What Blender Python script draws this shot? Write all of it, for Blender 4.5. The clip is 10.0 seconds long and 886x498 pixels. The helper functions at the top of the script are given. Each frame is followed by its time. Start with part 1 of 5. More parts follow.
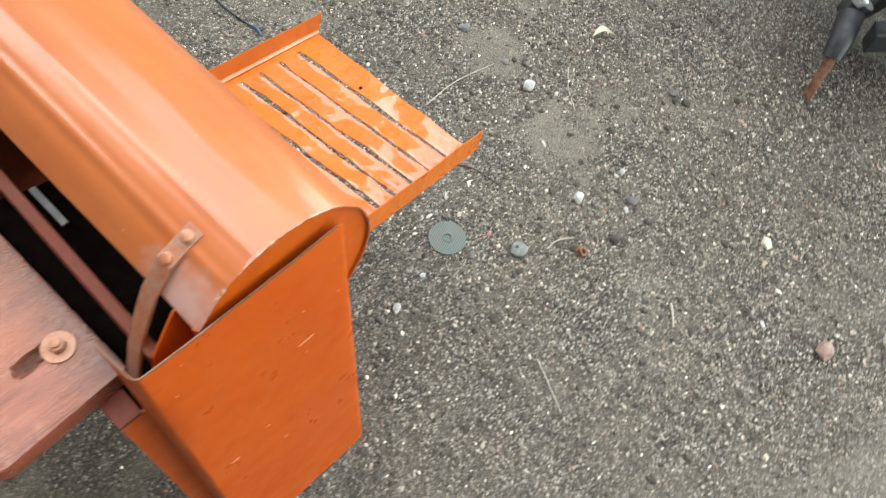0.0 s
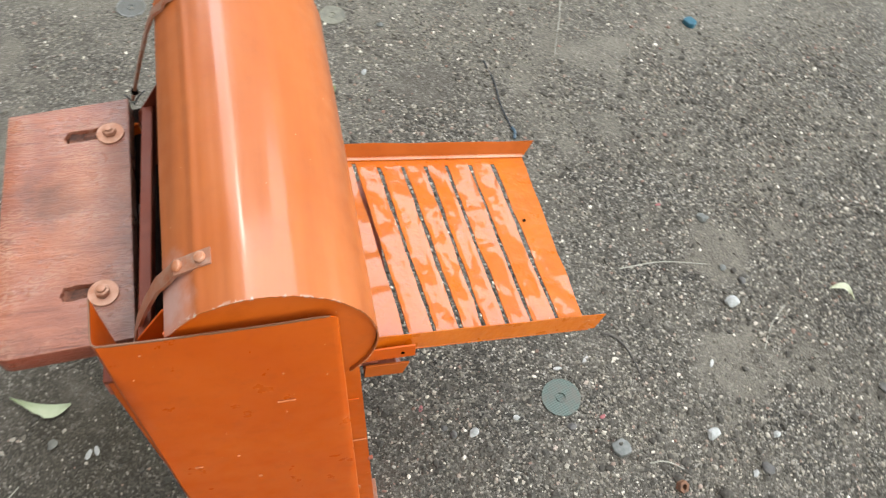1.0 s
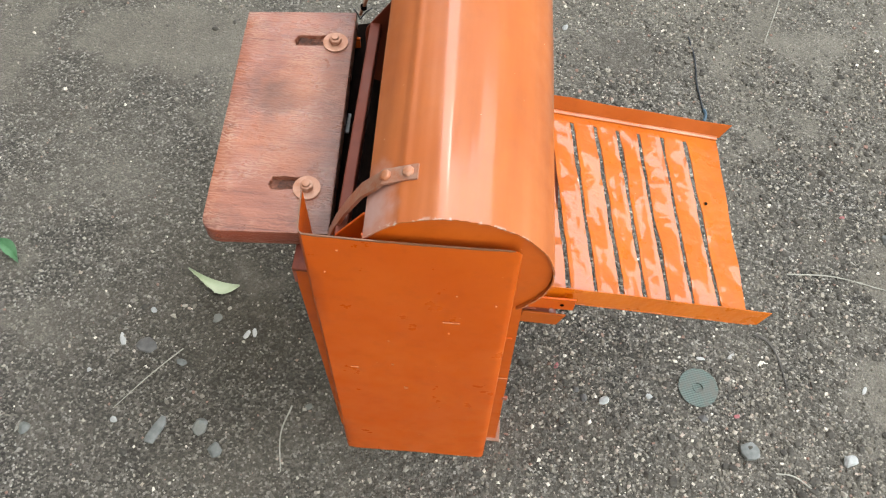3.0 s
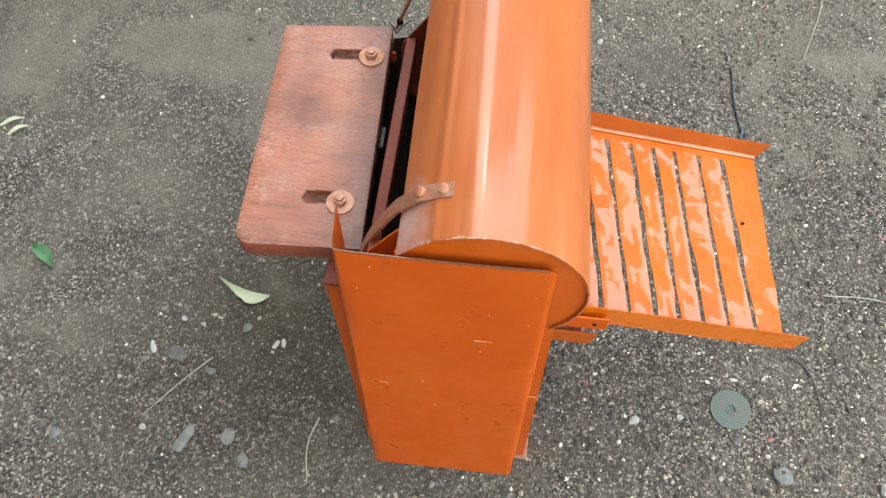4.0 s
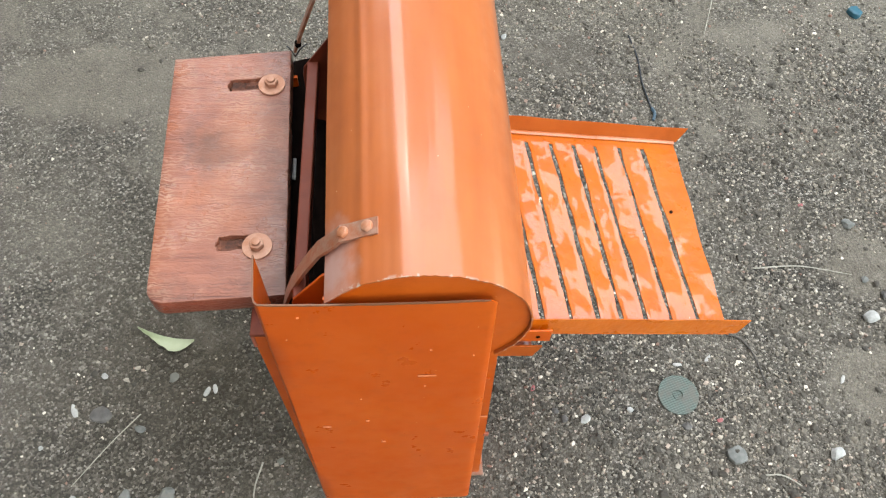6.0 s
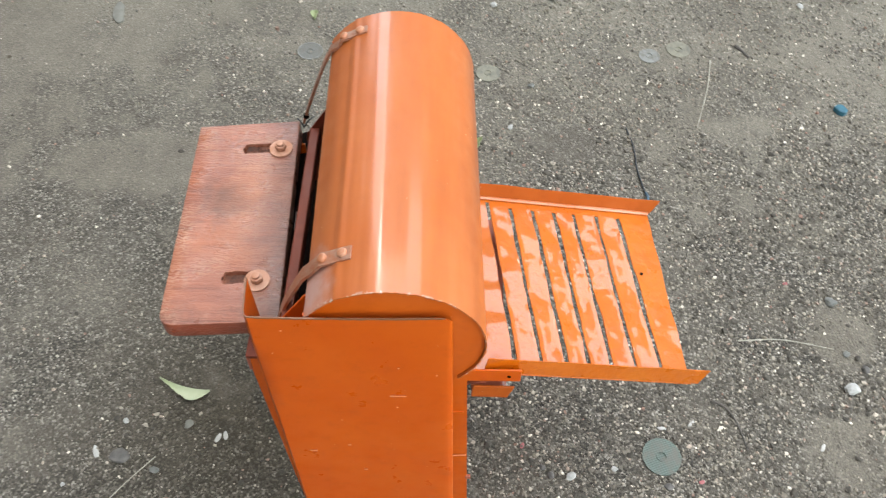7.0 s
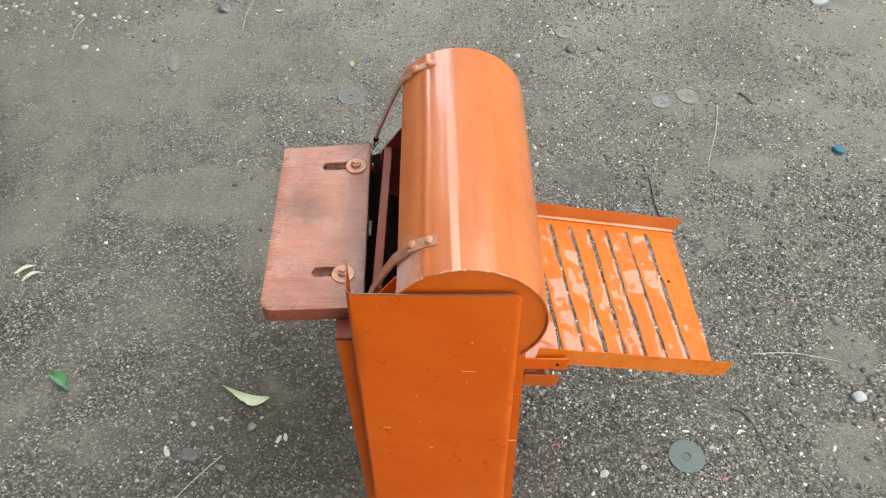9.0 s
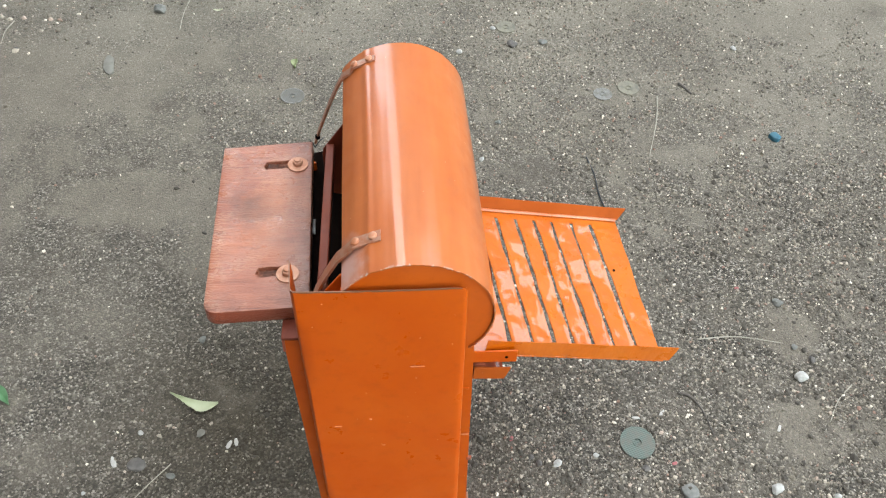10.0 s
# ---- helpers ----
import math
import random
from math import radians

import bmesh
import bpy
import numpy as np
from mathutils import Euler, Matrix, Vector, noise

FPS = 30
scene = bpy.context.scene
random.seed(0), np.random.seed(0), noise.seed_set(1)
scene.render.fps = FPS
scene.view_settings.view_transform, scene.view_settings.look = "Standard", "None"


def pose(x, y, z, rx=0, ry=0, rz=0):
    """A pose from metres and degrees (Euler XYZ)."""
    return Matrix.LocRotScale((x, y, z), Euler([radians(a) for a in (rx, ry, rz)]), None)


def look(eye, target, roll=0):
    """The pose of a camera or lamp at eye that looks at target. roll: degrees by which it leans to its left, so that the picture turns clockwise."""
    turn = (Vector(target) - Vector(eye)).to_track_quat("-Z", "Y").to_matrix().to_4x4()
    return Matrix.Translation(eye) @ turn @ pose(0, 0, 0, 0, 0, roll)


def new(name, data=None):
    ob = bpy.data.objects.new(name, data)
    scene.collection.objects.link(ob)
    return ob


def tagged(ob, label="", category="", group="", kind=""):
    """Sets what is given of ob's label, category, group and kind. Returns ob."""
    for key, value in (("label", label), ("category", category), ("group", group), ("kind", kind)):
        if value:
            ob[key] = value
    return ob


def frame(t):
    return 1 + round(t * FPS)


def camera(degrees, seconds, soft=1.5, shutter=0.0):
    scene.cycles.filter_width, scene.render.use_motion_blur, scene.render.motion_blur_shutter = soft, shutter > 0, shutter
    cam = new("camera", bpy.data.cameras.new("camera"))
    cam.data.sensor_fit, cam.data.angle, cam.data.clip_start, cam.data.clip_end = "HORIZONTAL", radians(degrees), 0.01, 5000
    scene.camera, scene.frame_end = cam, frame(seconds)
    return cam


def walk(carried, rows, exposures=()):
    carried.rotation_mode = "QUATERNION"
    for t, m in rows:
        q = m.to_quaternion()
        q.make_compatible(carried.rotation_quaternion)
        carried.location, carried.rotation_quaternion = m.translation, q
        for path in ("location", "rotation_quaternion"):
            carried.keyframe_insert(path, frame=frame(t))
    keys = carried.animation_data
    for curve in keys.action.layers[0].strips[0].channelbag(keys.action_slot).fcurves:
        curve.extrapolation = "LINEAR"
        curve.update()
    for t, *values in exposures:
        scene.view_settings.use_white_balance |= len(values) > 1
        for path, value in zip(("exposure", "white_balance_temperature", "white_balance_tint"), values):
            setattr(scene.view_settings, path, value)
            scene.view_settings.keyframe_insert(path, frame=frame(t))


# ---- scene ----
cam = camera(56.2, 10.0, soft=1.15, shutter=0.2)
PATH = [
    (0, (0.001, -0.425, 1.399), (0.790, 0.141, -0.348), 10.6),
    (0.2, (0.098, -0.444, 1.389), (0.877, 0.164, -0.35), 12.8),
    (0.3, (0.118, -0.455, 1.388), (0.883, 0.208, -0.337), 12.0),
    (0.5, (0.15, -0.426, 1.396), (0.833, 0.322, -0.329), 13.0),
    (0.7, (0.175, -0.446, 1.398), (0.709, 0.459, -0.303), 9.4),
    (1, (0.237, -0.513, 1.442), (0.537, 0.544, -0.229), 6.5),
    (1.5, (0.279, -0.59, 1.47), (0.292, 0.536, -0.183), 2.7),
    (2, (0.235, -0.56, 1.472), (0.196, 0.543, -0.196), 3.9),
    (2.5, (0.202, -0.546, 1.46), (0.198, 0.502, -0.244), 4.8),
    (2.7, (0.194, -0.542, 1.455), (0.188, 0.468, -0.271), 4.4),
    (3.8, (0.161, -0.533, 1.453), (0.068, 0.438, -0.294), 2.0),
    (4, (0.174, -0.528, 1.452), (0.08, 0.473, -0.277), 1.5),
    (4.5, (0.184, -0.523, 1.459), (0.114, 0.534, -0.237), 1.2),
    (5, (0.173, -0.526, 1.455), (0.127, 0.537, -0.238), 1.8),
    (5.5, (0.164, -0.49, 1.437), (0.198, 0.519, -0.289), 3.2),
    (5.7, (0.157, -0.463, 1.42), (0.245, 0.52, -0.32), 3.7),
    (6.8, (0.233, -0.564, 1.482), (0.285, 0.592, -0.149), 1.1),
    (7, (0.244, -0.609, 1.494), (0.232, 0.604, -0.096), 0.3),
    (7.2, (0.241, -0.663, 1.495), (0.157, 0.61, -0.046), -1.2),
    (7.5, (0.25, -0.742, 1.512), (0.103, 0.621, 0.056), -1.9),
    (7.7, (0.256, -0.758, 1.52), (0.105, 0.661, 0.119), -1.8),
    (8, (0.241, -0.761, 1.553), (0.132, 0.702, 0.193), -1.6),
    (8.2, (0.21, -0.765, 1.548), (0.156, 0.682, 0.169), -0.8),
    (8.5, (0.176, -0.772, 1.546), (0.145, 0.565, 0.06), -0.3),
    (9, (0.153, -0.785, 1.568), (0.144, 0.542, 0.072), 0.5),
    (9.5, (0.155, -0.789, 1.568), (0.241, 0.57, 0.103), 2.3),
    (10, (0.162, -0.786, 1.562), (0.27, 0.536, 0.065), 2.4),
]
EXPOSURES = [(0.0, 2.17, 6900, 4.5), (0.5, 2.13, 6850, 4.5), (0.9, 2.00, 6750, 4.5), (10.0, 2.03, 6750, 4.5)]
walk(cam, [(t, look(eye, target, roll)) for t, eye, target, roll in PATH], EXPOSURES)

# ---- world, sun ----
world = bpy.data.worlds.new("sky")
scene.world = world
world.use_nodes = True
wn = world.node_tree.nodes
sky = wn.new("ShaderNodeTexSky")
sky.sky_type = "NISHITA"
sky.sun_disc = False
SUN_EL, SUN_AZ = radians(52), radians(-12)      # azimuth clockwise from +y
sky.sun_elevation, sky.sun_rotation = SUN_EL, SUN_AZ
sky.air_density, sky.dust_density = 1.0, 0.5
veil = wn.new("ShaderNodeMix")      # even white cloud over the clear sky
veil.data_type, veil.blend_type = "RGBA", "ADD"
veil.inputs[0].default_value = 1.0
veil.inputs[7].default_value = (5.0, 4.9, 4.6, 1)
world.node_tree.links.new(sky.outputs["Color"], veil.inputs[6])
world.node_tree.links.new(veil.outputs[2], wn["Background"].inputs["Color"])
wn["Background"].inputs["Strength"].default_value = 0.15

sun = new("sun", bpy.data.lights.new("sun", "SUN"))
sun.data.energy, sun.data.angle, sun.data.color = 0.044, radians(6), (1.0, 0.985, 0.985)
to_sun = Vector((math.sin(SUN_AZ) * math.cos(SUN_EL), math.cos(SUN_AZ) * math.cos(SUN_EL), math.sin(SUN_EL)))
sun.matrix_world = look(to_sun * 20, (0, 0, 0))


# ---- materials ----
def material(name):
    m = bpy.data.materials.new(name)
    m.use_nodes = True
    nt = m.node_tree
    return m, nt, nt.nodes["Principled BSDF"]


def node(nt, kind, links=(), **values):
    n = nt.nodes.new(kind)
    for key, value in values.items():
        if key in n.inputs:
            n.inputs[key].default_value = value
    for key, socket in links:
        nt.links.new(socket, n.inputs[key])
    return n


def coords(nt, scale=(1, 1, 1)):
    tc = nt.nodes.new("ShaderNodeTexCoord")
    mp = node(nt, "ShaderNodeMapping", [("Vector", tc.outputs["Object"])], Scale=scale)
    return mp.outputs["Vector"]


def noise_tex(nt, vec, scale, detail=4.0, rough=0.55):
    n = node(nt, "ShaderNodeTexNoise", [("Vector", vec)], Scale=scale, Detail=detail, Roughness=rough)
    return n.outputs["Fac"]


def ramp(nt, fac, stops, interpolation="LINEAR"):
    n = node(nt, "ShaderNodeValToRGB", [("Fac", fac)])
    cr = n.color_ramp
    cr.interpolation = interpolation
    while len(cr.elements) < len(stops):
        cr.elements.new(0.5)
    for e, (p, c) in zip(cr.elements, stops):
        e.position = p
        e.color = (*c, 1) if len(c) == 3 else c
    return n.outputs["Color"]


def mix(nt, fac, a, b, blend="MIX"):
    n = nt.nodes.new("ShaderNodeMix")
    n.data_type, n.blend_type = "RGBA", blend
    for key, v in ((0, fac), (6, a), (7, b)):
        if hasattr(v, "is_linked"):
            nt.links.new(v, n.inputs[key])
        else:
            n.inputs[key].default_value = v if key == 0 else (*v, 1)
    return n.outputs[2]


def bump(nt, bsdf, height, strength=0.3, distance=0.001):
    n = node(nt, "ShaderNodeBump", [("Height", height)], Strength=strength, Distance=distance)
    nt.links.new(n.outputs["Normal"], bsdf.inputs["Normal"])
    return n


def set_in(bsdf, **values):
    for key, v in values.items():
        bsdf.inputs[key.replace("_", " ")].default_value = v


BLACK, WHITE = (0, 0, 0), (1, 1, 1)


def orange_paint(name, base=(0.49, 0.075, 0.002), pale=(0.52, 0.091, 0.004), rough=0.34, dents=0.25, wear=0.5, coat=0.5, dent_scale=22, dent_depth=0.0015, coat_rough=0.06, coat_ior=1.65, spec=0.25, fine_share=0.04):
    """Brushed enamel on sheet steel: uneven coats, specks, rubbed places."""
    m, nt, b = material(name)
    v = coords(nt)
    big = noise_tex(nt, v, 9, 3)
    col = mix(nt, ramp(nt, big, [(0.38, BLACK), (0.72, WHITE)]), base, pale)
    thin = noise_tex(nt, v, 38, 5, 0.65)
    col = mix(nt, ramp(nt, thin, [(0.52, BLACK), (0.78, (wear,) * 3)]), col, tuple(0.72 * c for c in base))
    vor = node(nt, "ShaderNodeTexVoronoi", [("Vector", v)], Scale=70.0)
    speck = ramp(nt, vor.outputs["Distance"], [(0.0, WHITE), (0.035, WHITE), (0.05, BLACK)])
    few = ramp(nt, noise_tex(nt, v, 21, 2), [(0.56, BLACK), (0.60, WHITE)])
    col = mix(nt, mix(nt, 1.0, speck, few, "MULTIPLY"), col, (0.75, 0.5, 0.33))
    nt.links.new(col, b.inputs["Base Color"])
    r = ramp(nt, noise_tex(nt, v, 26, 5), [(0.3, (rough - 0.08,) * 3), (0.7, (rough + 0.12,) * 3)])
    nt.links.new(r, b.inputs["Roughness"])
    set_in(b, Coat_Weight=coat, Coat_Roughness=coat_rough, Coat_IOR=coat_ior, IOR=1.5)
    b.inputs["Specular IOR Level"].default_value = spec
    fine = noise_tex(nt, v, 130, 3)
    wide = noise_tex(nt, v, dent_scale, 2)
    both = node(nt, "ShaderNodeMath", [(0, fine), (2, wide)])
    both.operation, both.inputs[1].default_value = "MULTIPLY_ADD", fine_share
    bump(nt, b, both.outputs[0], dents, dent_depth)
    return m


PAINT = orange_paint("orange enamel", coat=0.0)
def rubbed_sheen(m):
    """Paint rubbed through to pale primer by the front lip, beside the strap; sky sheen painted in."""
    nt = m.node_tree
    b = nt.nodes["Principled BSDF"]
    old = b.inputs["Base Color"].links[0].from_socket
    v = coords(nt)
    spot = node(nt, "ShaderNodeVectorMath", [(0, coords(nt, (1, 0.55, 0.6)))])
    spot.operation, spot.inputs[1].default_value = "DISTANCE", (-0.055, -0.11, 0.452)
    rag = node(nt, "ShaderNodeMath", [(0, noise_tex(nt, v, 70, 5)), (2, spot.outputs["Value"])])
    rag.operation, rag.inputs[1].default_value = "MULTIPLY_ADD", 0.03
    col = mix(nt, ramp(nt, rag.outputs[0], [(0.022, (0.75,) * 3), (0.050, BLACK)]), old, (0.46, 0.30, 0.26))
    lip = node(nt, "ShaderNodeSeparateXYZ", [("Vector", v)])
    edge = ramp(nt, node(nt, "ShaderNodeMapRange", [("Value", lip.outputs["Y"])], **{"From Min": -0.2285, "From Max": -0.2245}).outputs["Result"], [(0.0, WHITE), (1.0, BLACK)])
    chips = ramp(nt, noise_tex(nt, v, 85, 3), [(0.54, BLACK), (0.60, WHITE)])
    col = mix(nt, mix(nt, 1.0, edge, chips, "MULTIPLY"), col, (0.50, 0.36, 0.29))
    brushed = noise_tex(nt, coords(nt, (34, 4.0, 34)), 1.0, 4, 0.6)
    col = mix(nt, 1.0, col, ramp(nt, brushed, [(0.30, (0.88, 0.85, 0.82)), (0.52, WHITE), (0.72, (1.04, 1.08, 1.16))]), "MULTIPLY")
    nt.links.new(col, b.inputs["Base Color"])
    gloss = ramp(nt, brushed, [(0.35, (0.08,) * 3), (0.7, (0.26,) * 3)])
    nt.links.new(gloss, b.inputs["Coat Roughness"])
    return m


def worn_edge(m, high):
    """Paint knocked off along an upper edge."""
    nt = m.node_tree
    b = nt.nodes["Principled BSDF"]
    old = b.inputs["Base Color"].links[0].from_socket
    v = coords(nt)
    sep = node(nt, "ShaderNodeSeparateXYZ", [("Vector", v)])
    at = node(nt, "ShaderNodeMath", [(0, noise_tex(nt, v, 60, 4)), (2, sep.outputs["Z"])])
    at.operation, at.inputs[1].default_value = "MULTIPLY_ADD", 0.004
    span = node(nt, "ShaderNodeMapRange", [("Value", at.outputs[0])], **{"From Min": high + 0.0012, "From Max": high + 0.0022})
    col = mix(nt, span.outputs["Result"], old, (0.17, 0.075, 0.04))
    nt.links.new(col, b.inputs["Base Color"])
    return m


PAINT_GUARD = worn_edge(orange_paint("orange enamel on guard", (0.475, 0.069, 0.002), (0.505, 0.083, 0.004), coat=0.0), 0.7462)
PAINT_DRUM = orange_paint("orange enamel on drum", (0.40, 0.096, 0.018), (0.42, 0.112, 0.024), 0.42, 0.05, 0.25, 0.65, coat_rough=0.17, coat_ior=1.55, spec=0.34)
rubbed_sheen(PAINT_DRUM)
PAINT_TRAY = orange_paint("orange enamel on tray", (0.45, 0.092, 0.003), (0.48, 0.112, 0.006), 0.30, 1.0, 0.45, 0.75, 55, 0.0021, 0.05, 1.66, 0.3, 0.22)
# paler paint: the thin highlight along the tray's fold is in the colour
PAINT_FOLD = orange_paint("worn orange enamel with highlight", (0.48, 0.12, 0.03), (0.58, 0.22, 0.11), 0.3, 0.4, 0.6, 0.6, coat_rough=0.15)
PAINT_END = orange_paint("shaded orange enamel", (0.46, 0.075, 0.004), (0.50, 0.095, 0.010), 0.45, 0.3, 0.5, 0.0)
PAINT_STAND = orange_paint("dark red-orange enamel", (0.34, 0.048, 0.006), (0.38, 0.065, 0.012), 0.45, 0.3, 0.7, 0.0)
PAINT_TABLE = orange_paint("faded red enamel", (0.22, 0.066, 0.040), (0.26, 0.09, 0.06), 0.5, 0.3, 0.7, 0.0)
# dull orange of far flange and lower bracket, their shade in the colour
PAINT_FLANGE_SHADE = orange_paint("dull orange enamel darkened by shade", (0.34, 0.066, 0.004), (0.40, 0.09, 0.012), 0.45, 0.4, 0.6, 0.0)
# dull red paint, darkened for the shade inside the feed opening
PAINT_RED_SHADE = orange_paint("dull red enamel darkened by shade", (0.13, 0.024, 0.010), (0.17, 0.036, 0.017), 0.50, 0.3, 0.8, 0.0)
PAINT_OLD = orange_paint("weathered red-orange enamel", (0.30, 0.070, 0.035), (0.34, 0.105, 0.06), 0.42, 0.4, 0.8)


def rusty(name, base=(0.36, 0.15, 0.065), light=(0.50, 0.30, 0.17), metal=0.3, rough=0.55, spec=0.5):
    m, nt, b = material(name)
    v = coords(nt)
    n1 = noise_tex(nt, v, 60, 6, 0.7)
    nt.links.new(mix(nt, ramp(nt, n1, [(0.35, BLACK), (0.65, WHITE)]), base, light), b.inputs["Base Color"])
    set_in(b, Metallic=metal, Roughness=rough)
    b.inputs["Specular IOR Level"].default_value = spec
    bump(nt, b, noise_tex(nt, v, 300, 4), 0.4, 0.0008)
    return m


STRAP_STEEL = rusty("painted strap steel", (0.34, 0.105, 0.04), (0.36, 0.22, 0.16), 0.25, 0.42)
RIVET = rusty("painted rivet steel", (0.42, 0.12, 0.035), (0.46, 0.24, 0.15), 0.1, 0.45)
SCRATCH = rusty("scraped paint", (0.50, 0.13, 0.03), (0.58, 0.24, 0.11), 0.0, 0.5)
BOLT_STEEL = rusty("paint-stained bolt steel", (0.38, 0.155, 0.08), (0.52, 0.29, 0.20), 0.05, 0.5, 0.3)
PEG_RUST = rusty("bare rusty steel", (0.07, 0.032, 0.02), (0.26, 0.12, 0.06), 0.2, 0.75)
SLOT_RUST = rusty("crusted rust", (0.030, 0.012, 0.008), (0.24, 0.085, 0.045), 0.0, 0.85)
BLACK_STEEL = rusty("black enamelled steel", (0.012, 0.013, 0.015), (0.035, 0.035, 0.037), 0.1, 0.45)
ZINC = rusty("bright zinc steel", (0.55, 0.56, 0.57), (0.68, 0.69, 0.70), 0.7, 0.35)
STEEL_GREY = rusty("dull bare steel", (0.20, 0.195, 0.19), (0.30, 0.295, 0.29), 0.3, 0.5)
# near-black, so that shade in recesses and holes sits in the colour
DARK_STEEL = rusty("dark steel with inside shade", (0.004, 0.003, 0.0025), (0.010, 0.006, 0.005), 0.0, 0.9, 0.0)


def board_wood():
    """Red-painted plank with saw marks across it, stains and bare edges."""
    m, nt, b = material("red-stained plank")
    v = coords(nt)
    saw = noise_tex(nt, coords(nt, (9, 120, 34)), 1.0, 6, 0.72)
    grain = noise_tex(nt, coords(nt, (9, 60, 60)), 2.0, 5, 0.6)
    ridge = node(nt, "ShaderNodeTexWave", [("Vector", coords(nt, (0.5, 1, 1)))], Scale=58.0, Distortion=11.0, Detail=4.0, **{"Detail Scale": 2.6})
    ridge.bands_direction = "Y"
    ridge = ridge.outputs["Fac"]
    col = mix(nt, ramp(nt, saw, [(0.30, (0.05,) * 3), (0.43, (0.70,) * 3), (0.62, WHITE)]), (0.150, 0.048, 0.034), (0.39, 0.150, 0.102))
    col = mix(nt, ramp(nt, grain, [(0.45, BLACK), (0.75, (0.5,) * 3)]), col, (0.18, 0.05, 0.032))
    worked = ramp(nt, noise_tex(nt, v, 23, 4, 0.6), [(0.46, BLACK), (0.66, (0.38,) * 3)])
    col = mix(nt, mix(nt, 1.0, ramp(nt, ridge, [(0.08, WHITE), (0.36, BLACK)]), worked, "MULTIPLY"), col, (0.13, 0.042, 0.03))
    # whitish sheen along the saw ridges, painted as a paler colour
    pale_sheen = ramp(nt, noise_tex(nt, v, 14, 4, 0.6), [(0.46, BLACK), (0.68, (0.72,) * 3)])
    col = mix(nt, mix(nt, 1.0, ramp(nt, ridge, [(0.2, BLACK), (0.9, WHITE)]), pale_sheen, "MULTIPLY"), col, (0.56, 0.36, 0.29))
    stain = ramp(nt, noise_tex(nt, v, 12, 5, 0.62), [(0.54, BLACK), (0.72, (0.65,) * 3)])
    col = mix(nt, stain, col, (0.085, 0.04, 0.035))
    spot = node(nt, "ShaderNodeVectorMath", [(0, v)])
    spot.operation, spot.inputs[1].default_value = "DISTANCE", (-0.212, 0.035, 0.62)
    rag = node(nt, "ShaderNodeMath", [(0, noise_tex(nt, v, 40, 4)), (2, spot.outputs["Value"])])
    rag.operation, rag.inputs[1].default_value = "MULTIPLY_ADD", 0.05
    col = mix(nt, ramp(nt, rag.outputs[0], [(0.040, (0.85,) * 3), (0.068, BLACK)]), col, (0.07, 0.035, 0.032))
    patch = ramp(nt, noise_tex(nt, v, 11, 3, 0.5), [(0.48, BLACK), (0.66, (0.6,) * 3)])
    col = mix(nt, patch, col, (0.44, 0.155, 0.075))
    geo = nt.nodes.new("ShaderNodeNewGeometry")
    rise = node(nt, "ShaderNodeSeparateXYZ", [("Vector", geo.outputs["True Normal"])])
    front = ramp(nt, node(nt, "ShaderNodeMapRange", [("Value", node(nt, "ShaderNodeSeparateXYZ", [("Vector", v)]).outputs["Y"])], **{"From Min": -0.158, "From Max": -0.150}).outputs["Result"], [(0.0, WHITE), (1.0, BLACK)])
    edge = mix(nt, 1.0, ramp(nt, rise.outputs["Z"], [(0.3, (0.8,) * 3), (0.6, BLACK)]), front, "MULTIPLY")
    col = mix(nt, edge, col, (0.24, 0.052, 0.028))
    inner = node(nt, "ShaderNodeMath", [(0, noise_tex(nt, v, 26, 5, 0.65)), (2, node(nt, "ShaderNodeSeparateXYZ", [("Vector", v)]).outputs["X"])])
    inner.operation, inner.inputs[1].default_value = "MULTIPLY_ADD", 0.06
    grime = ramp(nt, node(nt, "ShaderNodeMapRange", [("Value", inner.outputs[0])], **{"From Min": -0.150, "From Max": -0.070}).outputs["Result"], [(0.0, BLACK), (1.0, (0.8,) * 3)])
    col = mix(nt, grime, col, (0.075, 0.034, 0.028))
    col = mix(nt, 1.0, col, (0.87, 0.76, 0.61), "MULTIPLY")
    set_in(b, Coat_Weight=0.0)
    nt.links.new(col, b.inputs["Base Color"])
    nt.links.new(ramp(nt, noise_tex(nt, v, 30, 4), [(0.3, (0.20,) * 3), (0.7, (0.50,) * 3)]), b.inputs["Roughness"])
    b.inputs["Specular IOR Level"].default_value = 0.55
    bump(nt, b, mix(nt, 0.5, mix(nt, 0.25, saw, ridge), noise_tex(nt, coords(nt, (26, 75, 40)), 1.0, 3, 0.5)), 1.0, 0.0026)
    return m


WOOD = board_wood()


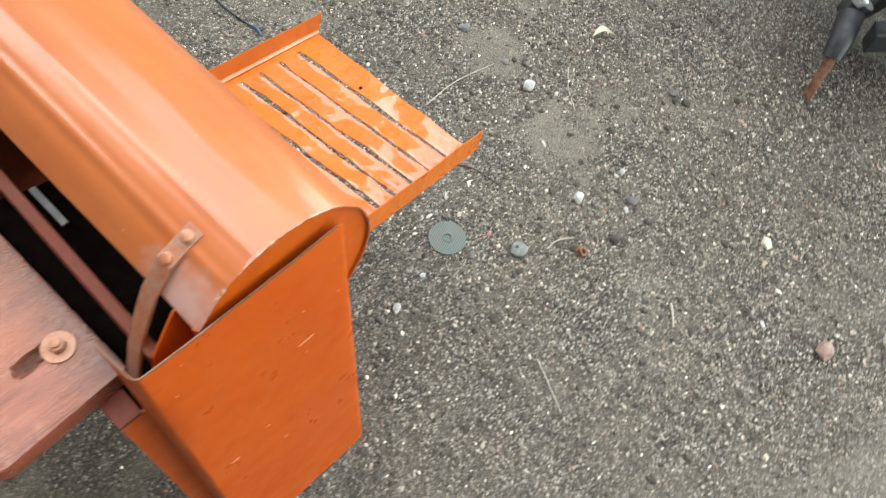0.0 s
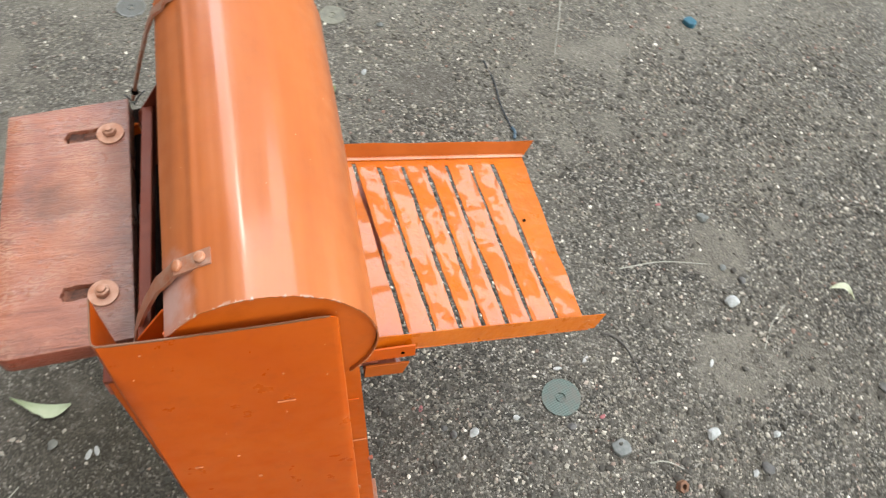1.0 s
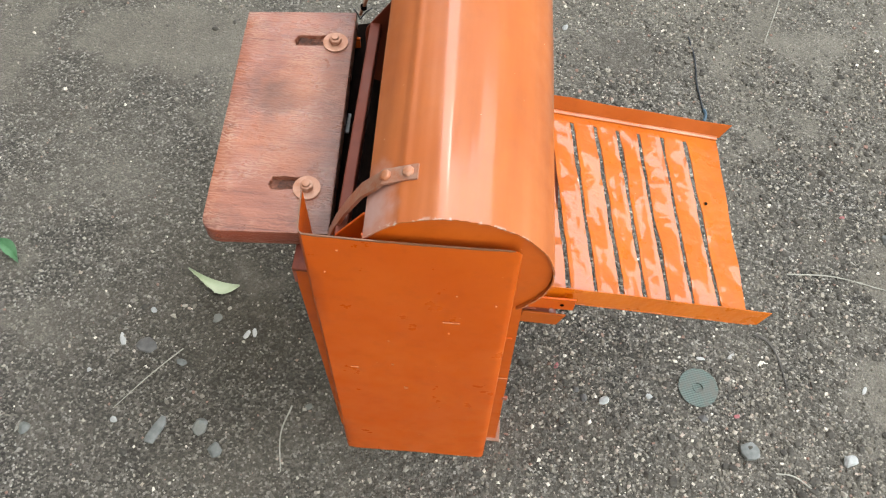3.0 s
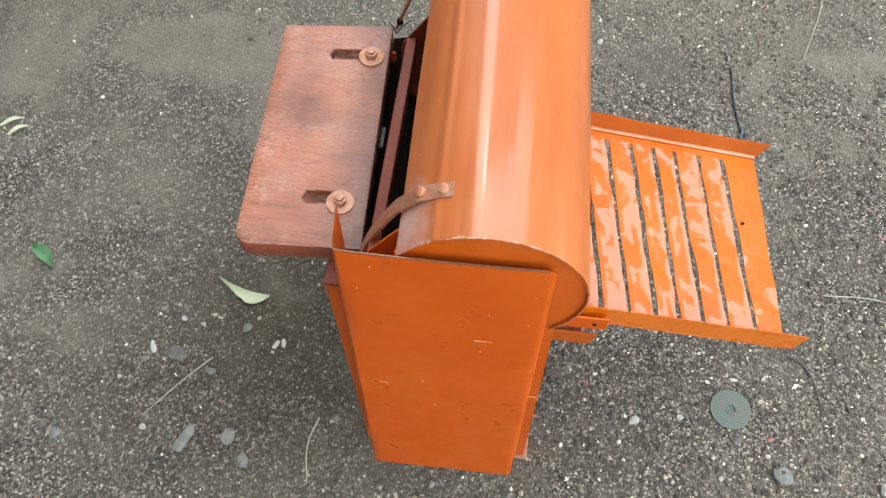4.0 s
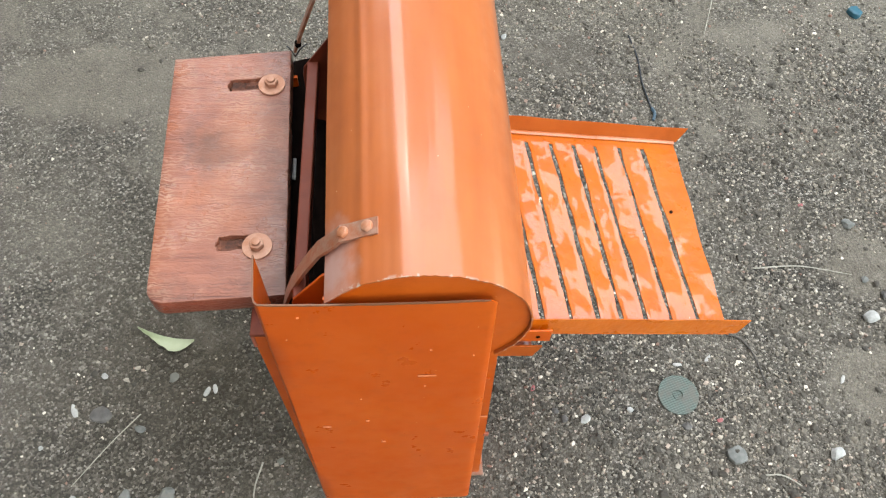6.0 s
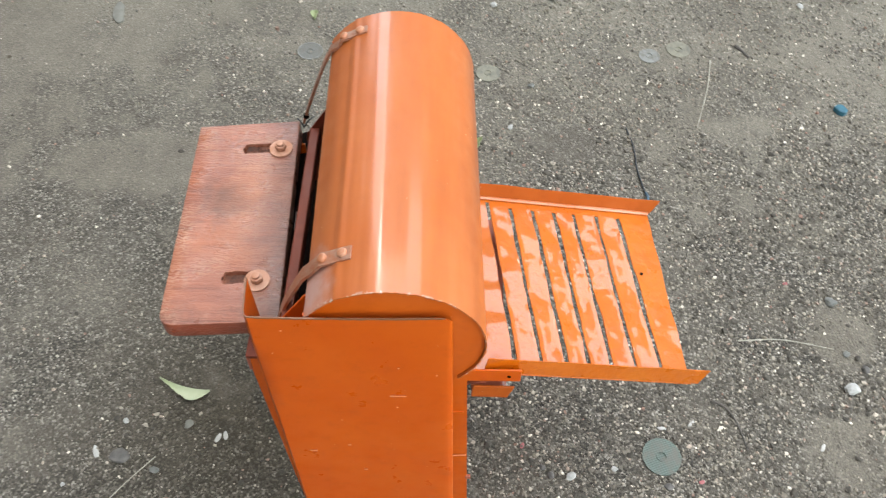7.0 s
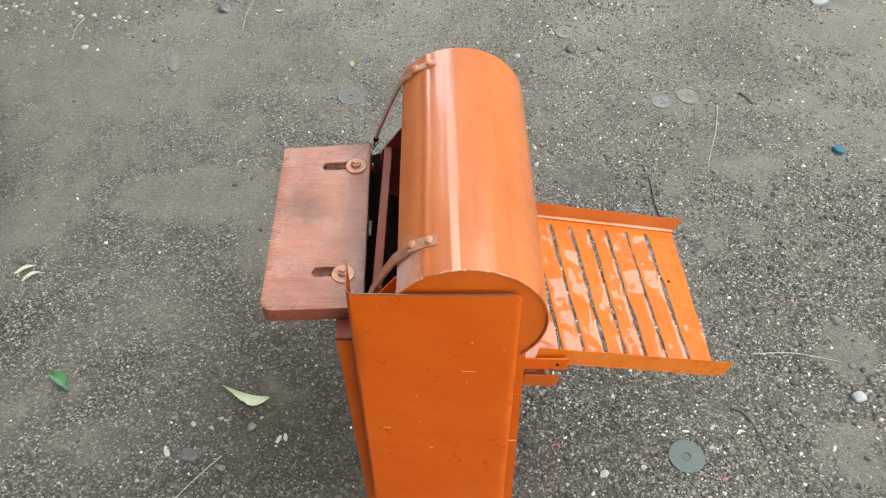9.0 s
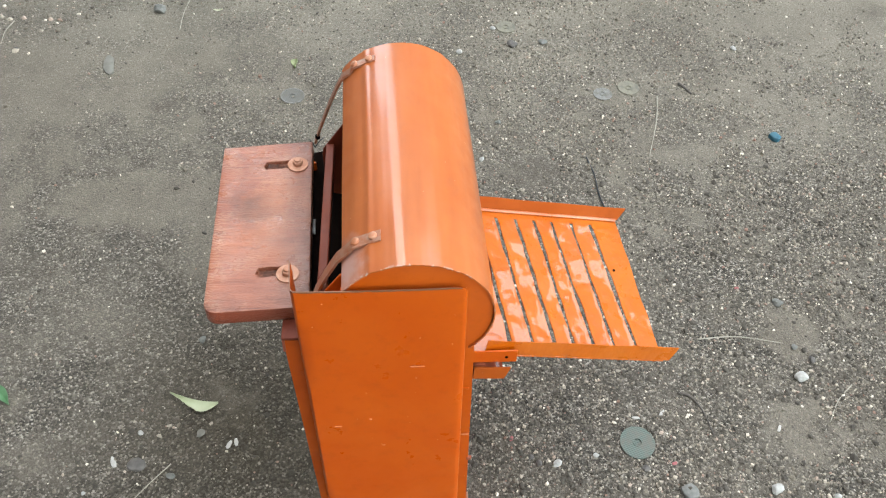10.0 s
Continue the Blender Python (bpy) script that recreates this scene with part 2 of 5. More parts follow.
def ground_soil():
    """Packed dark grit: fine chips in dusty soil, with smoother patches."""
    m, nt, b = material("packed grit soil")
    v = coords(nt)
    broad = noise_tex(nt, v, 1.6, 4, 0.6)
    mid = noise_tex(nt, v, 14, 5, 0.65)
    soil = mix(nt, ramp(nt, mid, [(0.3, BLACK), (0.7, WHITE)]), (0.070, 0.058, 0.044), (0.160, 0.136, 0.105))
    soil = mix(nt, ramp(nt, broad, [(0.42, BLACK), (0.66, WHITE)]), soil, (0.188, 0.162, 0.126))
    grit = node(nt, "ShaderNodeTexVoronoi", [("Vector", v)], Scale=255.0)
    bits = ramp(nt, node(nt, "ShaderNodeSeparateColor", [("Color", grit.outputs["Color"])]).outputs[0],
                [(0.0, (0.012, 0.010, 0.008)), (0.34, (0.042, 0.036, 0.028)), (0.64, (0.112, 0.098, 0.080)), (0.88, (0.195, 0.172, 0.140)), (0.965, (0.40, 0.36, 0.305))])
    keep = ramp(nt, noise_tex(nt, v, 4.5, 4, 0.6), [(0.38, (0.95,) * 3), (0.62, (0.42,) * 3)])
    sep = node(nt, "ShaderNodeSeparateXYZ", [("Vector", v)])
    dusty = node(nt, "ShaderNodeMapRange", [("Value", sep.outputs["Y"])])
    for key, value in (("From Min", 0.3), ("From Max", 2.0), ("To Min", 1.0), ("To Max", 0.40)):
        dusty.inputs[key].default_value = value
    keep = mix(nt, 1.0, keep, dusty.outputs["Result"], "MULTIPLY")
    dry = node(nt, "ShaderNodeMapRange", [("Value", sep.outputs["Y"])], **{"From Min": 0.2, "From Max": 1.7, "To Min": 0.0, "To Max": 0.85})
    soil = mix(nt, mix(nt, 1.0, dry.outputs["Result"], ramp(nt, noise_tex(nt, v, 2.3, 4, 0.6), [(0.30, (0.4,) * 3), (0.6, WHITE)]), "MULTIPLY"), soil, (0.272, 0.242, 0.188))
    damp = ramp(nt, noise_tex(nt, v, 3.1, 3, 0.55), [(0.60, BLACK), (0.70, (0.65,) * 3)])
    spot = node(nt, "ShaderNodeVectorMath", [(0, coords(nt, (0.8, 1.0, 0)))])
    spot.operation, spot.inputs[1].default_value = "DISTANCE", (0.43, 0.86, 0.0)
    rag = node(nt, "ShaderNodeMath", [(0, noise_tex(nt, v, 16, 5, 0.65)), (2, spot.outputs["Value"])])
    rag.operation, rag.inputs[1].default_value = "MULTIPLY_ADD", 0.16
    damp = mix(nt, 1.0, damp, ramp(nt, rag.outputs[0], [(0.12, (0.75,) * 3), (0.19, BLACK)]), "LIGHTEN")
    yard = node(nt, "ShaderNodeVectorMath", [(0, coords(nt, (1.0, 1.0, 0)))])
    yard.operation, yard.inputs[1].default_value = "DISTANCE", (-1.85, 2.25, 0.0)
    rag2 = node(nt, "ShaderNodeMath", [(0, noise_tex(nt, v, 5, 5, 0.65)), (2, yard.outputs["Value"])])
    rag2.operation, rag2.inputs[1].default_value = "MULTIPLY_ADD", 0.7
    litter = ramp(nt, rag2.outputs[0], [(0.7, (0.9,) * 3), (1.6, BLACK)])
    soil = mix(nt, litter, soil, (0.068, 0.059, 0.046))
    soil = mix(nt, damp, soil, (0.090, 0.074, 0.056))
    # soil darkened below and left of the machine: its shade painted in
    machine_shade = node(nt, "ShaderNodeVectorMath", [(0, coords(nt, (1.0, 0.7, 0)))])
    machine_shade.operation, machine_shade.inputs[1].default_value = "DISTANCE", (-0.16, 0.085, 0.0)
    rag4 = node(nt, "ShaderNodeMath", [(0, noise_tex(nt, v, 4.5, 5, 0.62)), (2, machine_shade.outputs["Value"])])
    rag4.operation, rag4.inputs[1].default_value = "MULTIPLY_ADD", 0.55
    machine_shade = ramp(nt, rag4.outputs[0], [(0.36, WHITE), (0.74, BLACK)])
    # dark patch round the tine: the cultivator's shade put into the soil colour
    tine_shade = node(nt, "ShaderNodeVectorMath", [(0, coords(nt, (1.0, 1.0, 0)))])
    tine_shade.operation, tine_shade.inputs[1].default_value = "DISTANCE", (1.56, -0.27, 0.0)
    rag3 = node(nt, "ShaderNodeMath", [(0, noise_tex(nt, v, 12, 5, 0.65)), (2, tine_shade.outputs["Value"])])
    rag3.operation, rag3.inputs[1].default_value = "MULTIPLY_ADD", 0.25
    soil = mix(nt, ramp(nt, rag3.outputs[0], [(0.16, (0.8,) * 3), (0.36, BLACK)]), soil, (0.050, 0.040, 0.030))
    soil = mix(nt, machine_shade, soil, mix(nt, 1.0, soil, (0.37, 0.34, 0.265), "MULTIPLY"))
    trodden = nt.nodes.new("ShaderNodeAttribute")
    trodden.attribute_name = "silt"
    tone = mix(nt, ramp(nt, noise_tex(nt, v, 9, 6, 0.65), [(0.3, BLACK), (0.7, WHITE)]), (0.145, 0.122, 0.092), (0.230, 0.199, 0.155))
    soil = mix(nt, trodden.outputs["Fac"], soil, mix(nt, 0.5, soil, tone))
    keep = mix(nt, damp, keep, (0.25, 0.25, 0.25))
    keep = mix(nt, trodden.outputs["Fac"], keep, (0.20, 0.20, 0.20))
    keep = mix(nt, machine_shade, keep, mix(nt, 0.5, keep, BLACK))
    col = mix(nt, keep, soil, bits)
    fine = node(nt, "ShaderNodeTexVoronoi", [("Vector", v)], Scale=900.0)
    spark = ramp(nt, node(nt, "ShaderNodeSeparateColor", [("Color", fine.outputs["Color"])]).outputs[1], [(0.0, (0.75,) * 3), (1.0, (1.25,) * 3)])
    col = mix(nt, 1.0, col, spark, "MULTIPLY")
    nt.links.new(col, b.inputs["Base Color"])
    set_in(b, Roughness=0.85)
    b.inputs["Specular IOR Level"].default_value = 0.35
    h = ramp(nt, grit.outputs["Distance"], [(0.0, WHITE), (0.9, BLACK)])
    h2 = mix(nt, 0.55, h, noise_tex(nt, v, 75, 6, 0.7))
    bump(nt, b, h2, 1.0, 0.0065)
    return m


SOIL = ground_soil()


def chip_stone(name, darkest):
    m, nt, b = material(name)
    geo = nt.nodes.new("ShaderNodeNewGeometry")
    col = ramp(nt, geo.outputs["Random Per Island"],
               [(0.0, tuple(darkest * c for c in (0.050, 0.046, 0.039))), (0.26, tuple(max(1, 0.6 * darkest) * c for c in (0.085, 0.079, 0.067))), (0.50, (0.145, 0.134, 0.114)), (0.74, (0.25, 0.236, 0.205)),
                (0.90, (0.42, 0.40, 0.35)), (0.968, (0.22, 0.125, 0.10)), (0.978, (0.70, 0.68, 0.62))])
    col = mix(nt, ramp(nt, noise_tex(nt, coords(nt), 220, 3), [(0.3, (0.72,) * 3), (0.7, (1.15,) * 3)]), BLACK, mix(nt, 1.0, col, (1.07, 0.975, 0.87), "MULTIPLY"))
    nt.links.new(col, b.inputs["Base Color"])
    set_in(b, Roughness=0.75)
    return m


CHIPS = chip_stone("mixed stone chips", 1.5)
CHIPS_PALE = chip_stone("paler stone chips", 3.4)


def plain(name, a, c, rough=0.7, scale=60, relief=0.3):
    """A matte natural surface that wavers between two tones."""
    m, nt, b = material(name)
    v = coords(nt)
    nt.links.new(mix(nt, ramp(nt, noise_tex(nt, v, scale, 5, 0.6), [(0.32, BLACK), (0.68, WHITE)]), a, c), b.inputs["Base Color"])
    set_in(b, Roughness=rough)
    bump(nt, b, noise_tex(nt, v, scale * 4, 4), relief, 0.001)
    return m


CLOD = plain("dark soil crumbs", (0.045, 0.038, 0.030), (0.085, 0.072, 0.056), 0.95, 90, 0.6)
STONE_LIGHT = plain("pale stone", (0.27, 0.26, 0.235), (0.44, 0.43, 0.40))
FOAM = plain("dusty pale foam", (0.24, 0.24, 0.225), (0.32, 0.32, 0.30))
STONE_GREY = plain("grey stone", (0.095, 0.095, 0.085), (0.19, 0.185, 0.165))
STONE_DARK = plain("dark stone", (0.06, 0.055, 0.05), (0.13, 0.115, 0.10))
STONE_DUST = plain("dust-covered stone", (0.140, 0.133, 0.112), (0.185, 0.176, 0.150), 0.9)
STONE_RED = plain("reddish stone", (0.22, 0.13, 0.10), (0.30, 0.20, 0.16))
LEAF_PALE = plain("pale dry leaf", (0.32, 0.35, 0.20), (0.44, 0.46, 0.30), 0.6, 25)
LEAF_GREEN = plain("green leaf", (0.075, 0.18, 0.075), (0.16, 0.28, 0.15), 0.55, 25)
LEAF_DULL = plain("dull green leaf", (0.20, 0.24, 0.10), (0.36, 0.38, 0.22), 0.7, 60)
LEAF_YELLOW = plain("yellow-white leaf", (0.44, 0.43, 0.29), (0.58, 0.57, 0.42), 0.6, 30)
STRAW = plain("dry straw", (0.26, 0.235, 0.185), (0.40, 0.37, 0.30), 0.7, 40)
TWIG = plain("dark twig", (0.045, 0.040, 0.036), (0.10, 0.085, 0.07), 0.8, 60)
WIRE = plain("black rubber wire", (0.012, 0.013, 0.015), (0.03, 0.03, 0.033), 0.5, 80)
WIRE_BLUE = plain("blue-grey insulation", (0.03, 0.06, 0.085), (0.06, 0.10, 0.13), 0.5, 80)
PLASTIC_BLUE = plain("blue-green plastic", (0.015, 0.075, 0.11), (0.03, 0.12, 0.16), 0.4, 60)
PAPER_WHITE = plain("white scrap", (0.32, 0.30, 0.27), (0.48, 0.46, 0.42), 0.7, 110)
RED_SCRAP = plain("faded red scrap", (0.26, 0.06, 0.06), (0.36, 0.15, 0.14), 0.7, 60)
SHEET_BLUE = plain("faded blue paint", (0.13, 0.21, 0.27), (0.21, 0.30, 0.36), 0.5, 18)


def disc_grit(name, a, c):
    """Pressed abrasive with a woven mesh showing."""
    m, nt, b = material(name)
    v = coords(nt)
    w = node(nt, "ShaderNodeTexWave", [("Vector", v)], Scale=60.0, Distortion=1.2)
    w2 = node(nt, "ShaderNodeTexWave", [("Vector", v)], Scale=75.0, Distortion=1.2)
    w2.bands_direction = "Y"
    grid = mix(nt, 0.75, w.outputs["Fac"], w2.outputs["Fac"])
    col = mix(nt, grid, a, c)
    col = mix(nt, ramp(nt, noise_tex(nt, v, 55, 4), [(0.42, BLACK), (0.66, (0.85,) * 3)]), col, (0.12, 0.11, 0.09))
    nt.links.new(col, b.inputs["Base Color"])
    set_in(b, Roughness=0.8)
    bump(nt, b, grid, 0.5, 0.0006)
    return m


WALL = plain("dull unseen-wall plaster", (0.12, 0.115, 0.105), (0.16, 0.155, 0.14), 0.9, 3)
WALL_PALE = plain("pale unseen-wall plaster", (0.27, 0.255, 0.235), (0.34, 0.325, 0.30), 0.9, 3)
DISC_GREEN = disc_grit("green abrasive", (0.055, 0.072, 0.060), (0.135, 0.165, 0.140))
DISC_WORN = disc_grit("worn dark abrasive", (0.085, 0.082, 0.072), (0.16, 0.155, 0.14))
DISC_GREY = disc_grit("grey abrasive", (0.14, 0.137, 0.122), (0.25, 0.245, 0.225))
DISC_TAN = disc_grit("tan abrasive", (0.165, 0.15, 0.11), (0.225, 0.21, 0.155))


# ---- builders ----
def put_mesh(name, bm, mat, smooth=False):
    bmesh.ops.recalc_face_normals(bm, faces=bm.faces)
    me = bpy.data.meshes.new(name)
    bm.to_mesh(me)
    bm.free()
    me.materials.append(mat)
    if smooth:
        me.shade_smooth()
        me.set_sharp_from_angle(angle=radians(35))
    return me


def part(name, bm, mat, parent, label="", smooth=False):
    """One mesh under a thing or a part, in the thing's own coordinates."""
    ob = new(name, put_mesh(name, bm, mat, smooth))
    ob.parent = parent
    return tagged(ob, label) if label else ob


def thing(name, label, category, at=(0, 0, 0), group="", rz=0.0):
    ob = new(name)
    ob.empty_display_size = 0.05
    ob.matrix_world = pose(*at, 0, 0, rz)
    return tagged(ob, label, category, group)


def single(name, bm, mat, m, label, category, group="", smooth=True):
    ob = new(name, put_mesh(name, bm, mat, smooth))
    ob.matrix_world = m
    return tagged(ob, label, category, group)


def shift(bm, v):
    bmesh.ops.translate(bm, vec=Vector(v), verts=bm.verts)
    return bm


def box(x0, x1, y0, y1, z0, z1, bevel=0.0, bm=None):
    bm = bm or bmesh.new()
    m = Matrix.LocRotScale(((x0 + x1) / 2, (y0 + y1) / 2, (z0 + z1) / 2), None, (x1 - x0, y1 - y0, z1 - z0))
    made = bmesh.ops.create_cube(bm, size=1, matrix=m)
    if bevel:
        edges = list({e for v in made["verts"] for e in v.link_edges})
        bmesh.ops.bevel(bm, geom=edges, offset=bevel, segments=2, affect="EDGES", profile=0.5)
    return bm


def slab(points, push, bevel=0.0, bm=None):
    """A flat polygon of 3D points, pushed along a vector."""
    bm = bm or bmesh.new()
    face = bm.faces.new([bm.verts.new(p) for p in points])
    out = bmesh.ops.extrude_face_region(bm, geom=[face])
    bmesh.ops.translate(bm, vec=Vector(push), verts=[g for g in out["geom"] if isinstance(g, bmesh.types.BMVert)])
    if bevel:
        bmesh.ops.bevel(bm, geom=list(bm.edges), offset=bevel, segments=2, affect="EDGES", profile=0.5)
    return bm


def sheet(f, nu, nv, thick, skip=None, bm=None):
    """A curved sheet: f(i, j) gives the points of a grid; skip(i, j) leaves cells out."""
    bm = bm or bmesh.new()
    vs = [[bm.verts.new(f(i, j)) for j in range(nv + 1)] for i in range(nu + 1)]
    faces = [bm.faces.new((vs[i][j], vs[i + 1][j], vs[i + 1][j + 1], vs[i][j + 1]))
             for i in range(nu) for j in range(nv) if not (skip and skip(i, j))]
    for row in vs:
        for v in row:
            if not v.link_faces:
                bm.verts.remove(v)
    bmesh.ops.recalc_face_normals(bm, faces=faces)
    bmesh.ops.solidify(bm, geom=faces, thickness=thick)
    return bm


def rod(points, r, sides=7, bm=None, taper=1.0):
    """A round bar along smooth points, closed at its ends."""
    bm = bm or bmesh.new()
    pts = [Vector(p) for p in points]
    if len(pts) > 2:
        fine = []
        ext = [2 * pts[0] - pts[1]] + pts + [2 * pts[-1] - pts[-2]]
        for k in range(1, len(ext) - 2):
            a, b, c, d = ext[k - 1:k + 3]
            for s in range(5):
                t = s / 5
                fine.append(0.5 * ((2 * b) + (c - a) * t + (2 * a - 5 * b + 4 * c - d) * t * t + (3 * b - a - 3 * c + d) * t ** 3))
        pts = fine + [pts[-1]]
    rings = []
    for k, p in enumerate(pts):
        way = (pts[min(k + 1, len(pts) - 1)] - pts[max(k - 1, 0)]).normalized()
        side = way.cross(Vector((0.13, 0.21, 1))).normalized()
        up = side.cross(way)
        rr = r * (1 + (taper - 1) * k / max(1, len(pts) - 1))
        rings.append([bm.verts.new(p + rr * (math.cos(a) * side + math.sin(a) * up)) for a in (2 * math.pi * s / sides for s in range(sides))])
    for a, b in zip(rings, rings[1:]):
        for s in range(sides):
            bm.faces.new((a[s], a[(s + 1) % sides], b[(s + 1) % sides], b[s]))
    bm.faces.new(rings[0][::-1])
    bm.faces.new(rings[-1])
    return bm


def drum(r, h, m, sides=24, bevel=0.0, bm=None, r2=None):
    bm = bm or bmesh.new()
    made = bmesh.ops.create_cone(bm, cap_ends=True, segments=sides, radius1=r, radius2=r if r2 is None else r2, depth=h, matrix=m)
    if bevel:
        edges = list({e for v in made["verts"] for e in v.link_edges if e.calc_face_angle(0) > 0.6})
        bmesh.ops.bevel(bm, geom=edges, offset=bevel, segments=2, affect="EDGES", profile=0.5)
    return bm


def ring(r_out, r_in, h, sides=32, rough=0.0, bm=None):
    """A flat ring or drilled disc lying at z = 0."""
    bm = bm or bmesh.new()
    loops = []
    for r, z in ((r_out, 0), (r_out, h), (r_in, h), (r_in, 0)):
        loops.append([bm.verts.new(((r + rough * random.uniform(-1, 1)) * math.cos(2 * math.pi * s / sides), (r + rough * random.uniform(-1, 1)) * math.sin(2 * math.pi * s / sides), z)) for s in range(sides)])
    for a, b in zip(loops, loops[1:] + loops[:1]):
        for s in range(sides):
            bm.faces.new((a[s], a[(s + 1) % sides], b[(s + 1) % sides], b[s]))
    return bm


# ---- ground ----
BARE = [(0.54, 0.87, 0.075), (0.655, 0.039, 0.036), (-0.143, 1.21, 0.034), (0.531, 1.562, 0.032), (0.346, 1.128, 0.033), (0.792, 1.21, 0.028), (0.876, 1.236, 0.032), (0.74, -0.074, 0.02), (-0.32, 1.425, 0.06)]
LATTICE = np.random.default_rng(21).uniform(-1, 1, (256, 256))


def swell(x, y, f, shift_by):
    """Smooth noise of f waves a metre, between -1 and 1."""
    x, y = x * f + shift_by, y * f + 2.7 * shift_by
    i, j = np.floor(x).astype(int), np.floor(y).astype(int)
    u, v = x - i, y - j
    u, v = u * u * (3 - 2 * u), v * v * (3 - 2 * v)
    i0, i1, j0, j1 = i % 256, (i + 1) % 256, j % 256, (j + 1) % 256
    return (LATTICE[i0, j0] * (1 - u) + LATTICE[i1, j0] * u) * (1 - v) + (LATTICE[i0, j1] * (1 - u) + LATTICE[i1, j1] * u) * v


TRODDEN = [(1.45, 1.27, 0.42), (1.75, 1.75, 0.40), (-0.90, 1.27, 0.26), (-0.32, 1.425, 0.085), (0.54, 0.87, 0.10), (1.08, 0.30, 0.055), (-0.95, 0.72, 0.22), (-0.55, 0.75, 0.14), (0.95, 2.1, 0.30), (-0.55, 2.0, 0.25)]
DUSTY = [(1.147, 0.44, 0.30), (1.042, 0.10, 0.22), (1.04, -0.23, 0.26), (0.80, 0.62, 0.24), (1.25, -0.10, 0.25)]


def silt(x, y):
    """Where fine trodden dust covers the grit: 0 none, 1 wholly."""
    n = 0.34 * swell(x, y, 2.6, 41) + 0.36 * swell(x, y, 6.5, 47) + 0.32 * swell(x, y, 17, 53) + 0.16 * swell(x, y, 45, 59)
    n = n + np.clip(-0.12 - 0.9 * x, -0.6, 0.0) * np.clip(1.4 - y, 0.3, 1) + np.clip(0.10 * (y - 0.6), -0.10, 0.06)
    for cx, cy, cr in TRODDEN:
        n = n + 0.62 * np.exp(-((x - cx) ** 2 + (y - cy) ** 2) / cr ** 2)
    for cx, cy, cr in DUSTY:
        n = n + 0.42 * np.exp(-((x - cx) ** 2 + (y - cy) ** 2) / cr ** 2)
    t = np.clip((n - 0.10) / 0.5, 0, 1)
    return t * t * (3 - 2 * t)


def relief(x, y):
    """The height of the ground: hollows, clods and crumbs, flat under what is bedded in it."""
    wide = 0.0035 * swell(x, y, 4, 3) + 0.0018 * swell(x, y, 14, 8)
    loose = np.clip(0.55 + 0.8 * swell(x, y, 3.3, 31), 0.15, 1.1) * np.clip(1.15 - 0.3 * y, 0.4, 1)
    crumbs = 0.0026 * np.abs(swell(x, y, 36, 5)) + 0.0024 * np.maximum(0, swell(x, y, 75, 11)) ** 1.5 + 0.0012 * swell(x, y, 120, 17)
    for cx, cy, cr in BARE:
        crumbs = crumbs * np.clip((np.hypot(x - cx, y - cy) - cr) / 0.02, 0.05, 1)
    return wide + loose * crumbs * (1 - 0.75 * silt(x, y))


def lie(x, y):
    return float(relief(np.array([x]), np.array([y]))[0])


def ground():
    far = [5, 7, 10, 16, 30, 60, 120, 250]

    def lines(a, b):
        """Close lines from a to b, wider ones round them, then out to the horizon."""
        mid = list(np.arange(a, b, 0.0065))
        return [-v for v in reversed(far)] + list(np.arange(-3.6, a, 0.03)) + mid + list(np.arange(b + 0.01, 3.7, 0.03)) + far
    xs, ys = np.array(lines(-0.75, 1.45)), np.array(lines(-0.45, 1.35))
    gx, gy = np.meshgrid(xs, ys, indexing="ij")
    gz = np.where(np.maximum(np.abs(gx), np.abs(gy)) < 4.5, relief(gx, gy), 0.0)
    n, m = len(xs), len(ys)
    at = np.arange(n * m).reshape(n, m)
    faces = np.stack([at[:-1, :-1], at[1:, :-1], at[1:, 1:], at[:-1, 1:]], -1).reshape(-1, 4)
    me = bpy.data.meshes.new("ground")
    me.from_pydata(np.stack([gx, gy, gz], -1).reshape(-1, 3).tolist(), [], faces.tolist())
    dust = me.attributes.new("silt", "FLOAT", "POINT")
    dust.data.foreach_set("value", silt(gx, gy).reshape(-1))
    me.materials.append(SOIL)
    me.shade_smooth()
    tagged(new("ground", me), "packed dark gritty soil with pale stone chips", "ground", kind="structure")


ground()


